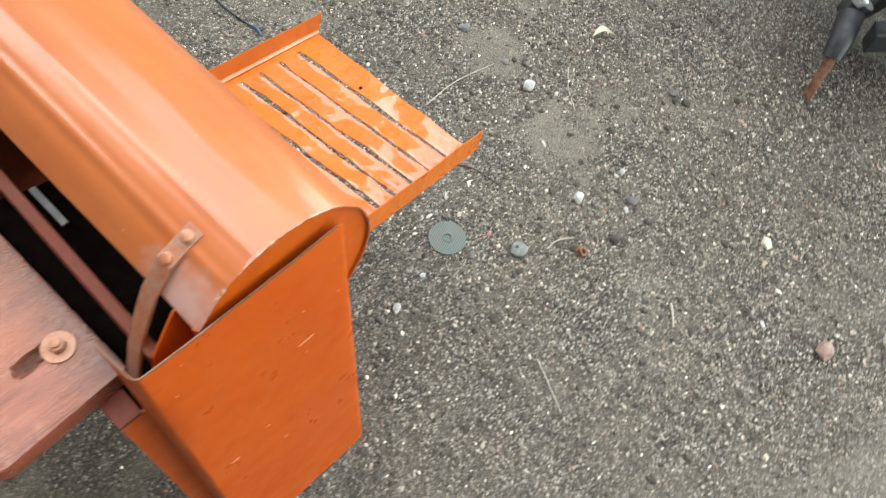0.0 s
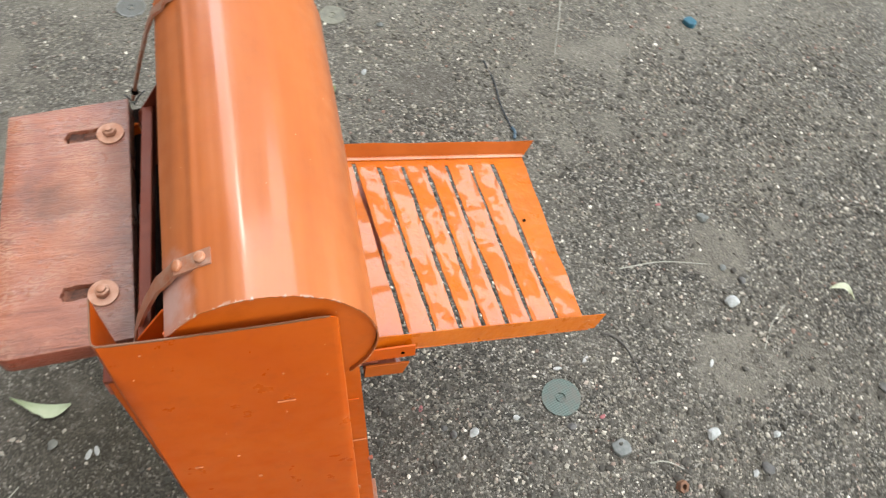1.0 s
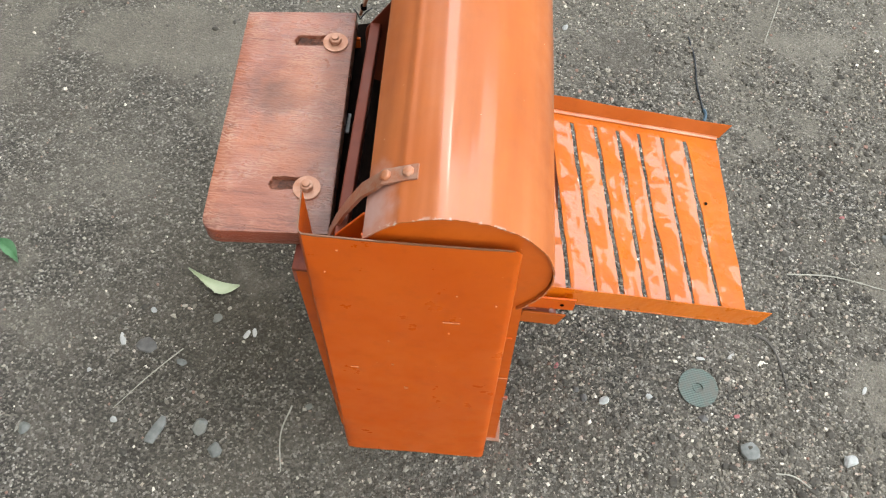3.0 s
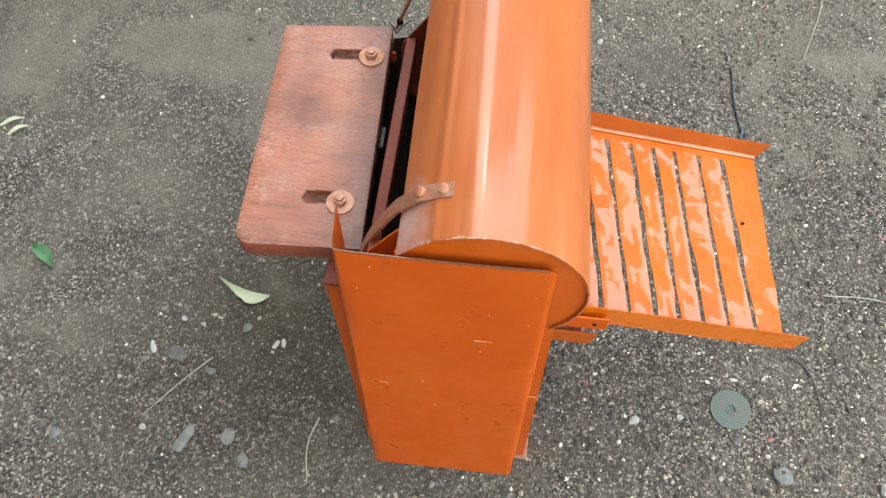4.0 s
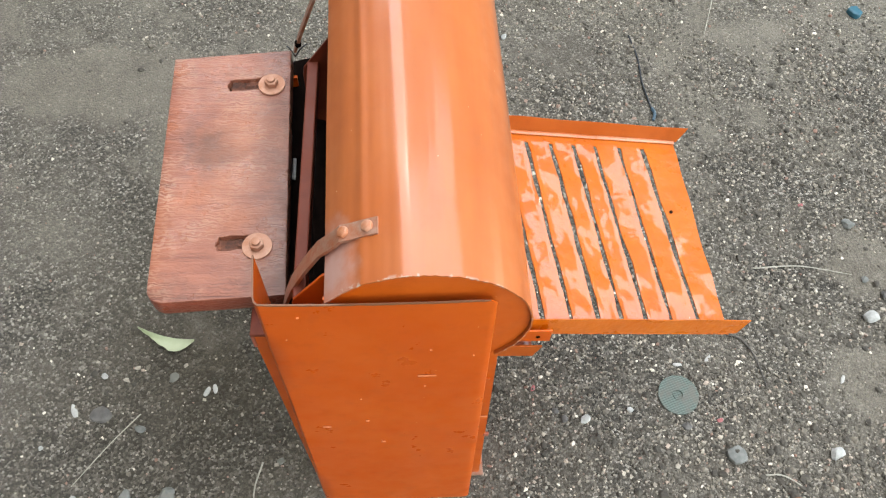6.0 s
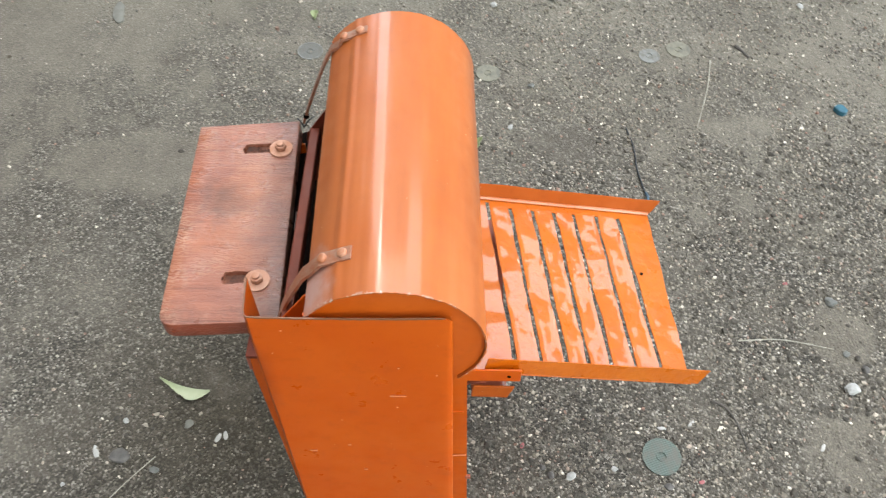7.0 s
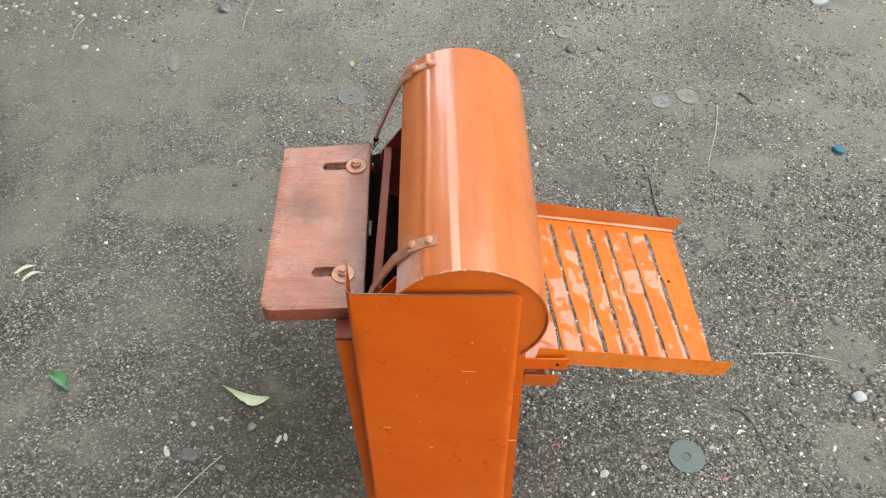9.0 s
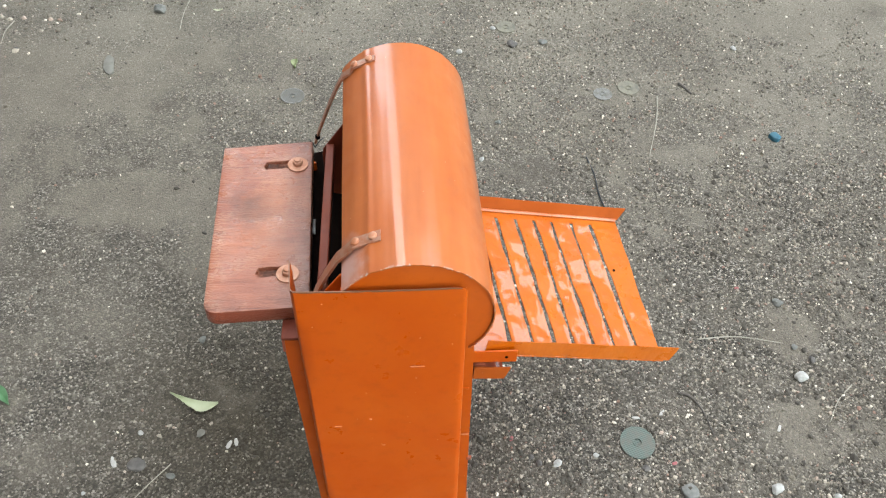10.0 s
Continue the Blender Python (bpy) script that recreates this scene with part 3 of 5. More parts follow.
def gravel(name, count, area, size, label, seed, gaps=True, clear=()):
    """Loose chips too many to count, in one mesh."""
    rng = np.random.default_rng(seed)
    x0, x1, y0, y1 = area
    corner = np.array([(a, b, c) for a in (-1, 1) for b in (-1, 1) for c in (-1, 1)], float)
    quads = np.array([(0, 1, 3, 2), (4, 6, 7, 5), (0, 4, 5, 1), (2, 3, 7, 6), (0, 2, 6, 4), (1, 5, 7, 3)])
    if size > 0.005:
        g = 1.618
        corner = np.array([(-1, g, 0), (1, g, 0), (-1, -g, 0), (1, -g, 0), (0, -1, g), (0, 1, g), (0, -1, -g), (0, 1, -g), (g, 0, -1), (g, 0, 1), (-g, 0, -1), (-g, 0, 1)]) * 0.62
        quads = np.array([(0, 11, 5), (0, 5, 1), (0, 1, 7), (0, 7, 10), (0, 10, 11), (1, 5, 9), (5, 11, 4), (11, 10, 2), (10, 7, 6), (7, 1, 8),
                          (3, 9, 4), (3, 4, 2), (3, 2, 6), (3, 6, 8), (3, 8, 9), (4, 9, 5), (2, 4, 11), (6, 2, 10), (8, 6, 7), (9, 8, 1)])
    k = len(corner)
    px, py = rng.uniform(x0, x1, count), rng.uniform(y0, y1, count)
    if gaps:
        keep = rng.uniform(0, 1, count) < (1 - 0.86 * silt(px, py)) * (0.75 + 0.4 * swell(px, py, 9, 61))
        # chips thinned where the soil is darkened for the machine's shade
        keep &= rng.uniform(0, 1, count) < np.clip(1.15 - 0.30 * py, 0.5, 1) * np.clip(0.60 + 0.8 * px, 0.22, 1) * (1 - 0.8 * np.exp(-((px + 0.15) ** 2 + (0.7 * py - 0.085) ** 2) / 0.09))
        px, py = px[keep], py[keep]
    if name.startswith(("pebble", "crushed_stone_flakes")):
        far = np.hypot((px - 0.5 * (x0 + x1)) / (x1 - x0), (py - 0.5 * (y0 + y1)) / (y1 - y0)) * 2
        keep = rng.uniform(0, 1, len(px)) < np.clip(1.6 - 1.6 * far, 0, 1)
        px, py = px[keep], py[keep]
    for cx, cy, cr in clear:
        out = np.hypot(px - cx, py - cy) > cr
        px, py = px[out], py[out]
    n = len(px)
    s = size * np.exp(np.clip(rng.normal(0, 0.42, n), -1.2, 0.75))[:, None] * rng.uniform(0.55, 1.15, (n, 3))
    v = corner[None] * (1 + rng.uniform(-0.42, 0.30, (n, k, 3))) * s[:, None] * 0.5
    a, t = rng.uniform(0, 2 * np.pi, n), rng.normal(0, 0.5, n)
    ca, sa, ct, st = np.cos(a), np.sin(a), np.cos(t), np.sin(t)
    y, z = v[..., 1] * ct[:, None] - v[..., 2] * st[:, None], v[..., 1] * st[:, None] + v[..., 2] * ct[:, None]
    xx, yy = v[..., 0] * ca[:, None] - y * sa[:, None], v[..., 0] * sa[:, None] + y * ca[:, None]
    base = relief(px, py)
    out = np.stack([xx + px[:, None], yy + py[:, None], (0.65 if size > 0.005 else 1.0) * z + (base + (0.06 if size > 0.005 else 0.18) * s.mean(1))[:, None]], -1).reshape(-1, 3)
    faces = (quads[None] + k * np.arange(n)[:, None, None]).reshape(-1, quads.shape[1])
    me = bpy.data.meshes.new(name)
    me.from_pydata(out.tolist(), [], faces.tolist())
    me.materials.append(CLOD if name == "soil_clods" else CHIPS if name.endswith(("grit", "stone")) else CHIPS_PALE)
    tagged(new(name, me), label, "gravel", kind="stuff")


gravel("grit", 210000, (-1.25, 1.75, -0.75, 2.0), 0.0027, "fine pale and dark grit strewn over soil", 3, True, BARE)
gravel("far_grit", 30000, (-1.9, 2.3, 1.7, 3.0), 0.0044, "fine pale and dark grit strewn over soil", 4)
gravel("pebble_grit", 46000, (-0.25, 1.9, -0.95, 1.35), 0.0033, "small mixed stone chips packed in soil", 11, True, BARE)
gravel("pebble_grit", 16000, (-1.3, 0.6, -0.9, 1.3), 0.0031, "small mixed stone chips packed in soil", 12, True, BARE)
gravel("gravel", 11000, (-1.5, 2.1, -0.8, 2.7), 0.0052, "small loose stone chips lying on soil", 5, True, BARE)
gravel("near_gravel", 4200, (0.22, 1.5, -0.55, 0.8), 0.0058, "loose stone chips lying on dark soil", 23, True, BARE)
gravel("soil_clods", 3600, (0.20, 1.6, -0.6, 0.9), 0.0085, "small dark crumbs of soil", 29, True, BARE)
gravel("soil_clods", 1300, (-0.7, 0.2, -0.4, 0.9), 0.0075, "small dark crumbs of soil", 30, True, BARE)
gravel("far_gravel", 22000, (-1.3, 2.2, 0.75, 3.0), 0.0042, "pale stone chips strewn over dry soil", 14)
gravel("crushed_stone", 3200, (-2.4, -0.75, 1.35, 2.6), 0.0125, "pale and dark crushed stone scattered on the ground", 8, True)
gravel("crushed_stone_flakes", 3800, (-2.0, -0.62, 1.30, 2.30), 0.0088, "pale flakes of crushed stone scattered on the ground", 9, False)

def unseen_wall(name, a, b, high, high_b=None, mat=None):
    """An unseen plain wall added to block sky light; its top may slope from a to b."""
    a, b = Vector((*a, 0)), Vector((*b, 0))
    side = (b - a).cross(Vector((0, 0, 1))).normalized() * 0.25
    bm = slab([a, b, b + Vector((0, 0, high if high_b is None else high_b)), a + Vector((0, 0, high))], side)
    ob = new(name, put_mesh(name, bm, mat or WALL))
    tagged(ob, "unseen plain wall added to block sky light and shape reflections", "wall", kind="structure")


# unseen walls, added to block sky and shape the paint's reflections
unseen_wall("blocker_south", (0.8, -4.9), (-0.6, -4.6), 6.0)
unseen_wall("blocker_corner", (-0.6, -4.6), (-2.8, -1.8), 7.0)
unseen_wall("blocker_west", (-2.8, -1.8), (-2.9, 6.2), 10.0)
unseen_wall("blocker_north", (-4.2, 9.4), (0.2, 9.0), 1.8)
unseen_wall("blocker_back", (-1.10, 7.37), (2.6, 6.6), 10.8, 9.2, WALL_PALE)
unseen_wall("blocker_east", (2.6, 6.6), (4.45, 4.9), 7.4, 5.0, WALL_PALE)
unseen_wall("blocker_side", (4.45, 4.9), (6.0, 3.0), 6.9, 5.0, WALL_PALE)

# ---- the machine ----
BASE = Vector((0.15, 0.1, 0.0))
machine = thing("threshing_machine", "orange enamelled sheet-metal threshing machine with a slotted tray", "machine", BASE)
YAW = radians(1.35)
PIVOT = Vector((0.18, -0.127, 0))
CX, CZ, RAD = 0.18, 0.679, 0.1095      # axis and radius of the drum cover
Y0, Y1 = -0.128, 0.338


def turned(bm):
    """From the drum's own straight axes to the machine's, which stand a little askew."""
    bmesh.ops.rotate(bm, verts=bm.verts, cent=PIVOT, matrix=Matrix.Rotation(YAW, 3, "Z"))
    return shift(bm, -BASE)


def local(bm):
    return shift(bm, -BASE)


CREASES = [(119, 2.6, 0.0017), (101, 3.4, 0.0003), (65, 2.0, 0.00022)]     # angle, width, height of rolling marks


def drum_cover():
    def f(i, j):
        a = radians(146 - (146 + 44) * i / 128)
        y = Y0 + (Y1 - Y0) * j / 24
        r = RAD + 0.0006 * noise.noise((math.cos(a) * 2.3, y * 7, math.sin(a) * 2.3)) + 0.0005 * noise.noise((a * 5.2, y * 0.8, 6.1)) + 0.00016 * noise.noise((a * 15, y * 1.1, 2.7)) + 0.00006 * noise.noise((a * 34, y * 3, 4.2)) + sum(h * math.exp(-((math.degrees(a) - c - 1.2 * noise.noise((y * 5, c, 0))) / w) ** 2) for c, w, h in CREASES)
        if j in (0, 24):
            y += 0.0009 * noise.noise((i * 0.9, j, 3.3))
        return CX + r * math.cos(a), y, CZ + r * math.sin(a)
    part("drum_cover", turned(sheet(f, 128, 24, 0.0018)), PAINT_DRUM, machine, "curved orange sheet-metal drum cover", True)


def end_plate(y):
    arc = [(CX + (RAD - 0.002) * math.cos(radians(a)), CZ + (RAD - 0.002) * math.sin(radians(a))) for a in range(145, -47, -5)]
    outline = [(0.088, 0.46), (0.088, 0.741)] + arc + [(0.250, 0.585), (0.247, 0.46)]
    part("end_plate", turned(slab([(x, y, z) for x, z in outline], (0, 0.003, 0))), PAINT_END, machine)


def side_plate_inner(y, high):
    edge = 0.034 if high > 0.02 else 0.052
    outline = [(edge, 0.46), (edge, 0.60 if high > 0.02 else 0.66), (0.054, 0.655 + high), (0.087, 0.703 + high), (0.13, 0.703 + high), (0.13, 0.46)]
    part("side_plate", turned(slab([(x, y, z) for x, z in outline], (0, 0.003, 0), 0.0006)), PAINT_END if high > 0.02 else PAINT_RED_SHADE, machine)


side_plate_inner(-0.097, 0.034)
side_plate_inner(0.222, 0.016)
drum_cover()
end_plate(Y0 + 0.004)
end_plate(Y1 - 0.007)


def lower_body():
    """Closed hull below the drum, between the end plates."""
    outline = [(0.022, 0.46), (0.022, 0.565), (0.060, 0.575), (0.10, 0.56), (0.18, 0.545), (0.24, 0.56), (0.247, 0.46)]
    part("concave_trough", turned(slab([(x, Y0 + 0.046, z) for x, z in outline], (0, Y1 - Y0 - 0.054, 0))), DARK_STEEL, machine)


lower_body()


def rotor():
    turn90 = Matrix.Rotation(radians(90), 4, "X")
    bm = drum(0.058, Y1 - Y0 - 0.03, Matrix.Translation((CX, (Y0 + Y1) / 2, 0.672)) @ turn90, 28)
    body = part("rotor", turned(bm), DARK_STEEL, machine, "near-black rotor with the drum's inside shade in its colour", True)
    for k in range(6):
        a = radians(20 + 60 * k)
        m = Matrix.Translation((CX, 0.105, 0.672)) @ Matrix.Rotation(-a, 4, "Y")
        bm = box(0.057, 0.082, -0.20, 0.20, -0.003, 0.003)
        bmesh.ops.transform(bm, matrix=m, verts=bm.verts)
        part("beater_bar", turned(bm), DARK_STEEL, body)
    bm = box(0.031, 0.0355, 0.128, 0.160, 0.572, 0.5755, 0.0008)
    part("trough_strip", turned(bm), STEEL_GREY, machine, "narrow grey strip in the trough")
    bm = box(0.083, 0.0905, 0.117, 0.178, 0.618, 0.6205, 0.0006)
    part("beater_plate", turned(bm), STEEL_GREY, body, "bare grey steel plate")


rotor()


def inner_bar():
    bm = box(0.0510, 0.0640, -0.094, 0.222, 0.660, 0.681, 0.0015)
    part("feed_bar", local(bm), PAINT_RED_SHADE, machine, "dull red steel bar across the feed opening")


inner_bar()


def strap(y, wide, free):
    """Flat iron bent off the drum towards the feed board."""
    cx = CX - math.tan(YAW) * (y + 0.127)

    def on(a, lift):
        return cx + (RAD + lift) * math.cos(radians(a)), CZ + (RAD + lift) * math.sin(radians(a))
    path = [on(a, l) for a, l in ((110.5, 0.0024), (114, 0.0024), (119, 0.0030), (125, 0.0042), (130, 0.0075))] + free
    n = len(path) - 1

    def f(i, j):
        x, z = path[i]
        return x, y + wide * (j - 0.5), z
    ob = part("strap", local(sheet(f, n, 1, 0.0036)), STRAP_STEEL, machine, "bent flat-iron strap with worn brown paint", True)
    for a, l in ((115.5, 0.0026), (128, 0.0055)):
        x, z = on(a, l + 0.0016)
        m = Matrix.Translation((x, y, z)) @ Matrix.Rotation(radians(90 - a), 4, "Y")
        part("bolt_head", local(drum(0.0066, 0.006, m, 6, 0.0022)), RIVET, ob, smooth=True)


part("bolt_head", local(drum(0.0048, 0.007, pose(0.029, 0.302, 0.625), 6, 0.001)), DARK_STEEL, machine, "dark greasy nut")
strap(-0.072, 0.018, [(0.098, 0.760), (0.081, 0.741), (0.063, 0.707), (0.048, 0.673), (0.037, 0.639), (0.030, 0.606)])
strap(0.306, 0.014, [(0.090, 0.758), (0.078, 0.750), (0.065, 0.724), (0.050, 0.687), (0.035, 0.648), (0.022, 0.612)])


def guard_panel():
    """The flat guard before the belt side, with a flange turned back along one edge."""
    plan = [(0.0215, -0.083), (0.0228, -0.105), (0.0245, -0.126), (0.0262, -0.1315), (0.0300, -0.1345), (0.045, -0.1350), (0.09, -0.1352), (0.14, -0.1348),
            (0.19, -0.1346), (0.225, -0.1340), (0.236, -0.1338), (0.242, -0.1335), (0.246, -0.1328), (0.2488, -0.1312), (0.2500, -0.128)]
    drop = {10: 0.0005, 11: 0.0018, 12: 0.0038, 13: 0.0075, 14: 0.013}
    rows = 16

    def f(i, j):
        x, y = plan[i]
        top = 0.748 - drop.get(i, 0) + (0.002 if i == 0 else 0)
        z = top + (0.096 - top) * j / rows
        down = (0.747 - z) / 0.65
        wob = 0.0012 * noise.noise((x * 7, z * 5, 1.7)) if 4 < i < 12 else 0
        return x + 0.0085 * down, y - 0.021 * down * min(1, i / 2) + wob, z
    ob = part("guard_panel", local(sheet(f, len(plan) - 1, rows, 0.0015)), PAINT_GUARD, machine, "flat orange guard sheet with scratches and a turned-back edge", True)
    marks = [(0.186, 0.581, 0.020), (0.064, 0.721, 0.002), (0.048, 0.675, 0.0015), (0.189, 0.646, 0.002), (0.233, 0.631, 0.0015), (0.184, 0.553, 0.002), (0.066, 0.430, 0.010), (0.112, 0.518, 0.002), (0.116, 0.448, 0.004), (0.133, 0.372, 0.005)]
    for x, z, w in marks:
        z += 0.005
        y = -0.1372 - 0.021 * (0.747 - z) / 0.65
        bm = box(x - w / 2, x + w / 2, y - 0.0002, y + 0.0012, z - 0.0004, z + 0.0004)
        part("scratch", local(bm), SCRATCH, ob)


guard_panel()


def leg(x, y, top, sx, sy):
    """Angle iron with its corner at x, y, leaning a little."""
    bm = bmesh.new()
    w, t = 0.034, 0.004
    prof = [(0, 0), (w, 0), (w, t), (t, t), (t, w), (0, w)]
    lean = 0.014
    lo = [bm.verts.new((x + sx * a + lean, y + sy * b, 0.0)) for a, b in prof]
    hi = [bm.verts.new((x + sx * a, y + sy * b, top)) for a, b in prof]
    bm.faces.new(lo)
    bm.faces.new(hi)
    for k in range(6):
        bm.faces.new((lo[k], lo[(k + 1) % 6], hi[(k + 1) % 6], hi[k]))
    part("leg", local(bm), PAINT, machine, smooth=False)


leg(-0.004, -0.092, 0.585, 1, 1)
leg(0.270, -0.092, 0.575, -1, 1)
leg(-0.010, 0.284, 0.585, 1, -1)
leg(0.262, 0.300, 0.575, -1, -1)


part("weld_tab", local(box(0.276, 0.2845, -0.0935, -0.0885, 0.209, 0.219, 0.0015)), PAINT_OLD, machine, "faded weld tab on a leg")
part("foot_plate", local(slab([(0.252, -0.097, 0.0), (0.291, -0.097, 0.0), (0.291, -0.058, 0.0), (0.252, -0.058, 0.0)], (0, 0, 0.007), 0.001)), STRAP_STEEL, machine, "worn brown foot plate")
part("paint_chip", local(box(0.256, 0.2625, -0.0942, -0.0922, 0.078, 0.092, 0.0004)), SCRATCH, machine)
part("weld_bead", local(rod([(0.243, -0.0935, 0.302), (0.258, -0.0938, 0.3035), (0.275, -0.0935, 0.303)], 0.0013, 6)), SCRATCH, machine)
for way in ((0.016, 0.010), (-0.010, 0.006)):
    pts = [(0.0225, 0.3035, 0.600), (0.0225 + 0.5 * way[0], 0.3035 + 0.3 * way[1], 0.611), (0.0225 + way[0], 0.3035 + way[1], 0.613)]
    part("tie_wire", local(rod(pts, 0.0010, 6)), BLACK_STEEL, machine, "twisted black tie wire", True)


def rails():
    for x0, x1, z0, z1 in ((-0.006, 0.020, 0.588, 0.594), (0.236, 0.268, 0.445, 0.449)):
        part("rail", local(box(x0, x1, -0.094, 0.290, z0, z1, 0.001)), PAINT_RED_SHADE if x0 < 0 else PAINT, machine)
    part("rail_lip", local(box(-0.006, -0.002, -0.094, 0.284, 0.560, 0.5875, 0.001)), PAINT_OLD, machine)
    for y in (-0.088, 0.318):
        part("cross_rail", local(box(0.032, 0.236, y, y + 0.004, 0.425, 0.455, 0.001)), PAINT, machine)


rails()


def feed_board():
    near_l, near_r, far_r, far_l = Vector((-0.114, -0.069)), Vector((0.035, -0.060)), Vector((0.0205, 0.2935)), Vector((-0.1255, 0.2785))
    top, thick = 0.6225, 0.027
    # grid lines across and along, with the two bolt slots cut out
    us = [0, 0.16, 0.22, 0.30, 0.40, 0.470, 0.485, 0.53, 0.57, 0.62, 0.67, 0.72, 0.76, 0.775, 0.85, 0.95, 1]
    vs = [0, 0.07, 0.12, 0.172, 0.188, 0.207, 0.222, 0.30, 0.40, 0.5, 0.6, 0.7, 0.78, 0.827, 0.842, 0.861, 0.877, 0.93, 1]

    def f(i, j):
        u, v = us[i], vs[j]
        if 0 < i < len(us) - 1 and 0 < j < len(vs) - 1:
            u += 0.009 * noise.noise((i * 3.7, j * 2.9, 0.5))
            v += 0.0055 * noise.noise((i * 2.1, j * 3.3, 9.5))
        p = (near_l * (1 - u) + near_r * u) * (1 - v) + (far_l * (1 - u) + far_r * u) * v
        return p.x, p.y, top - thick

    def cut(i, j):
        return us[i] >= 0.469 and us[i + 1] <= 0.78 and (vs[j] in (0.172, 0.188, 0.207) or vs[j] in (0.827, 0.842, 0.861)) and not (us[i + 1] < 0.49 and vs[j] not in (0.188, 0.842))
    bm = bmesh.new()
    grid = [[bm.verts.new(f(i, j)) for j in range(len(vs))] for i in range(len(us))]
    faces = [bm.faces.new((grid[i][j], grid[i + 1][j], grid[i + 1][j + 1], grid[i][j + 1])) for i in range(len(us) - 1) for j in range(len(vs) - 1) if not cut(i, j)]
    for row in grid:
        for v in row:
            if not v.link_faces:
                bm.verts.remove(v)
    out = bmesh.ops.extrude_face_region(bm, geom=faces)
    bmesh.ops.translate(bm, vec=(0, 0, thick), verts=[g for g in out["geom"] if isinstance(g, bmesh.types.BMVert)])
    bmesh.ops.recalc_face_normals(bm, faces=bm.faces)
    corner = [e for e in bm.edges if abs(e.verts[0].co.z - e.verts[1].co.z) > 0.02 and (e.verts[0].co.xy - near_l).length < 0.001]
    bmesh.ops.bevel(bm, geom=corner, offset=0.019, segments=6, affect="EDGES", profile=0.5)
    rim = [e for e in bm.edges if len(e.link_faces) == 2 and e.calc_face_angle(0) > 0.9]
    bmesh.ops.bevel(bm, geom=rim, offset=0.0016, segments=2, affect="EDGES", profile=0.5)
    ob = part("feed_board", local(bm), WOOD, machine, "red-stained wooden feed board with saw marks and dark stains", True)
    for y in (0.002, 0.238):
        def crust(i, j, y=y):
            u, v = -0.050 + 0.060 * i / 24, (j / 8 - 0.5) * 0.024
            lump = 0.0045 * abs(noise.noise((u * 260, v * 190, y * 40))) + 0.003 * noise.noise((u * 90, v * 120, y * 9))
            return u, y + v, top - 0.0075 + lump
        part("slot_crust", local(sheet(crust, 24, 8, 0.003)), SLOT_RUST, ob, "crusted rust in the bolt slot", True)
    for y in (0.0, 0.234):
        m = Matrix.Translation((0.0, y, top))
        bm = ring(0.0165, 0.005, 0.0022, 32)
        bmesh.ops.transform(bm, matrix=m @ pose(0, 0, 0.0006, 1.2, 0.8, 0), verts=bm.verts)
        part("washer", local(bm), BOLT_STEEL, ob, "broad paint-stained washer", True)
        bm = drum(0.0085, 0.0075, m @ pose(0, 0, 0.0066, 0, 0, 17 + y * 100), 6, 0.0012)
        bm = drum(0.0052, 0.004, m @ pose(0, 0, 0.0118), 12, 0.0008, bm)
        part("bolt", local(bm), BOLT_STEEL, ob, smooth=True)


feed_board()


def shade_sheet(x, y0, y1):
    """Unseen sheet added between two legs to block light under the frame."""
    def f(i, j):
        z = 0.075 + 0.475 * j / 8
        y = y0 + (y1 - y0) * i / 8
        return x + 0.014 * (1 - z / 0.58) + 0.0015 * noise.noise((y * 6, z * 6, x)), y, z
    part("shade_sheet", local(sheet(f, 8, 8, 0.0012)), PAINT_OLD, machine, "unseen dull orange sheet added to block light under the frame", True)


shade_sheet(0.002, -0.086, 0.278)


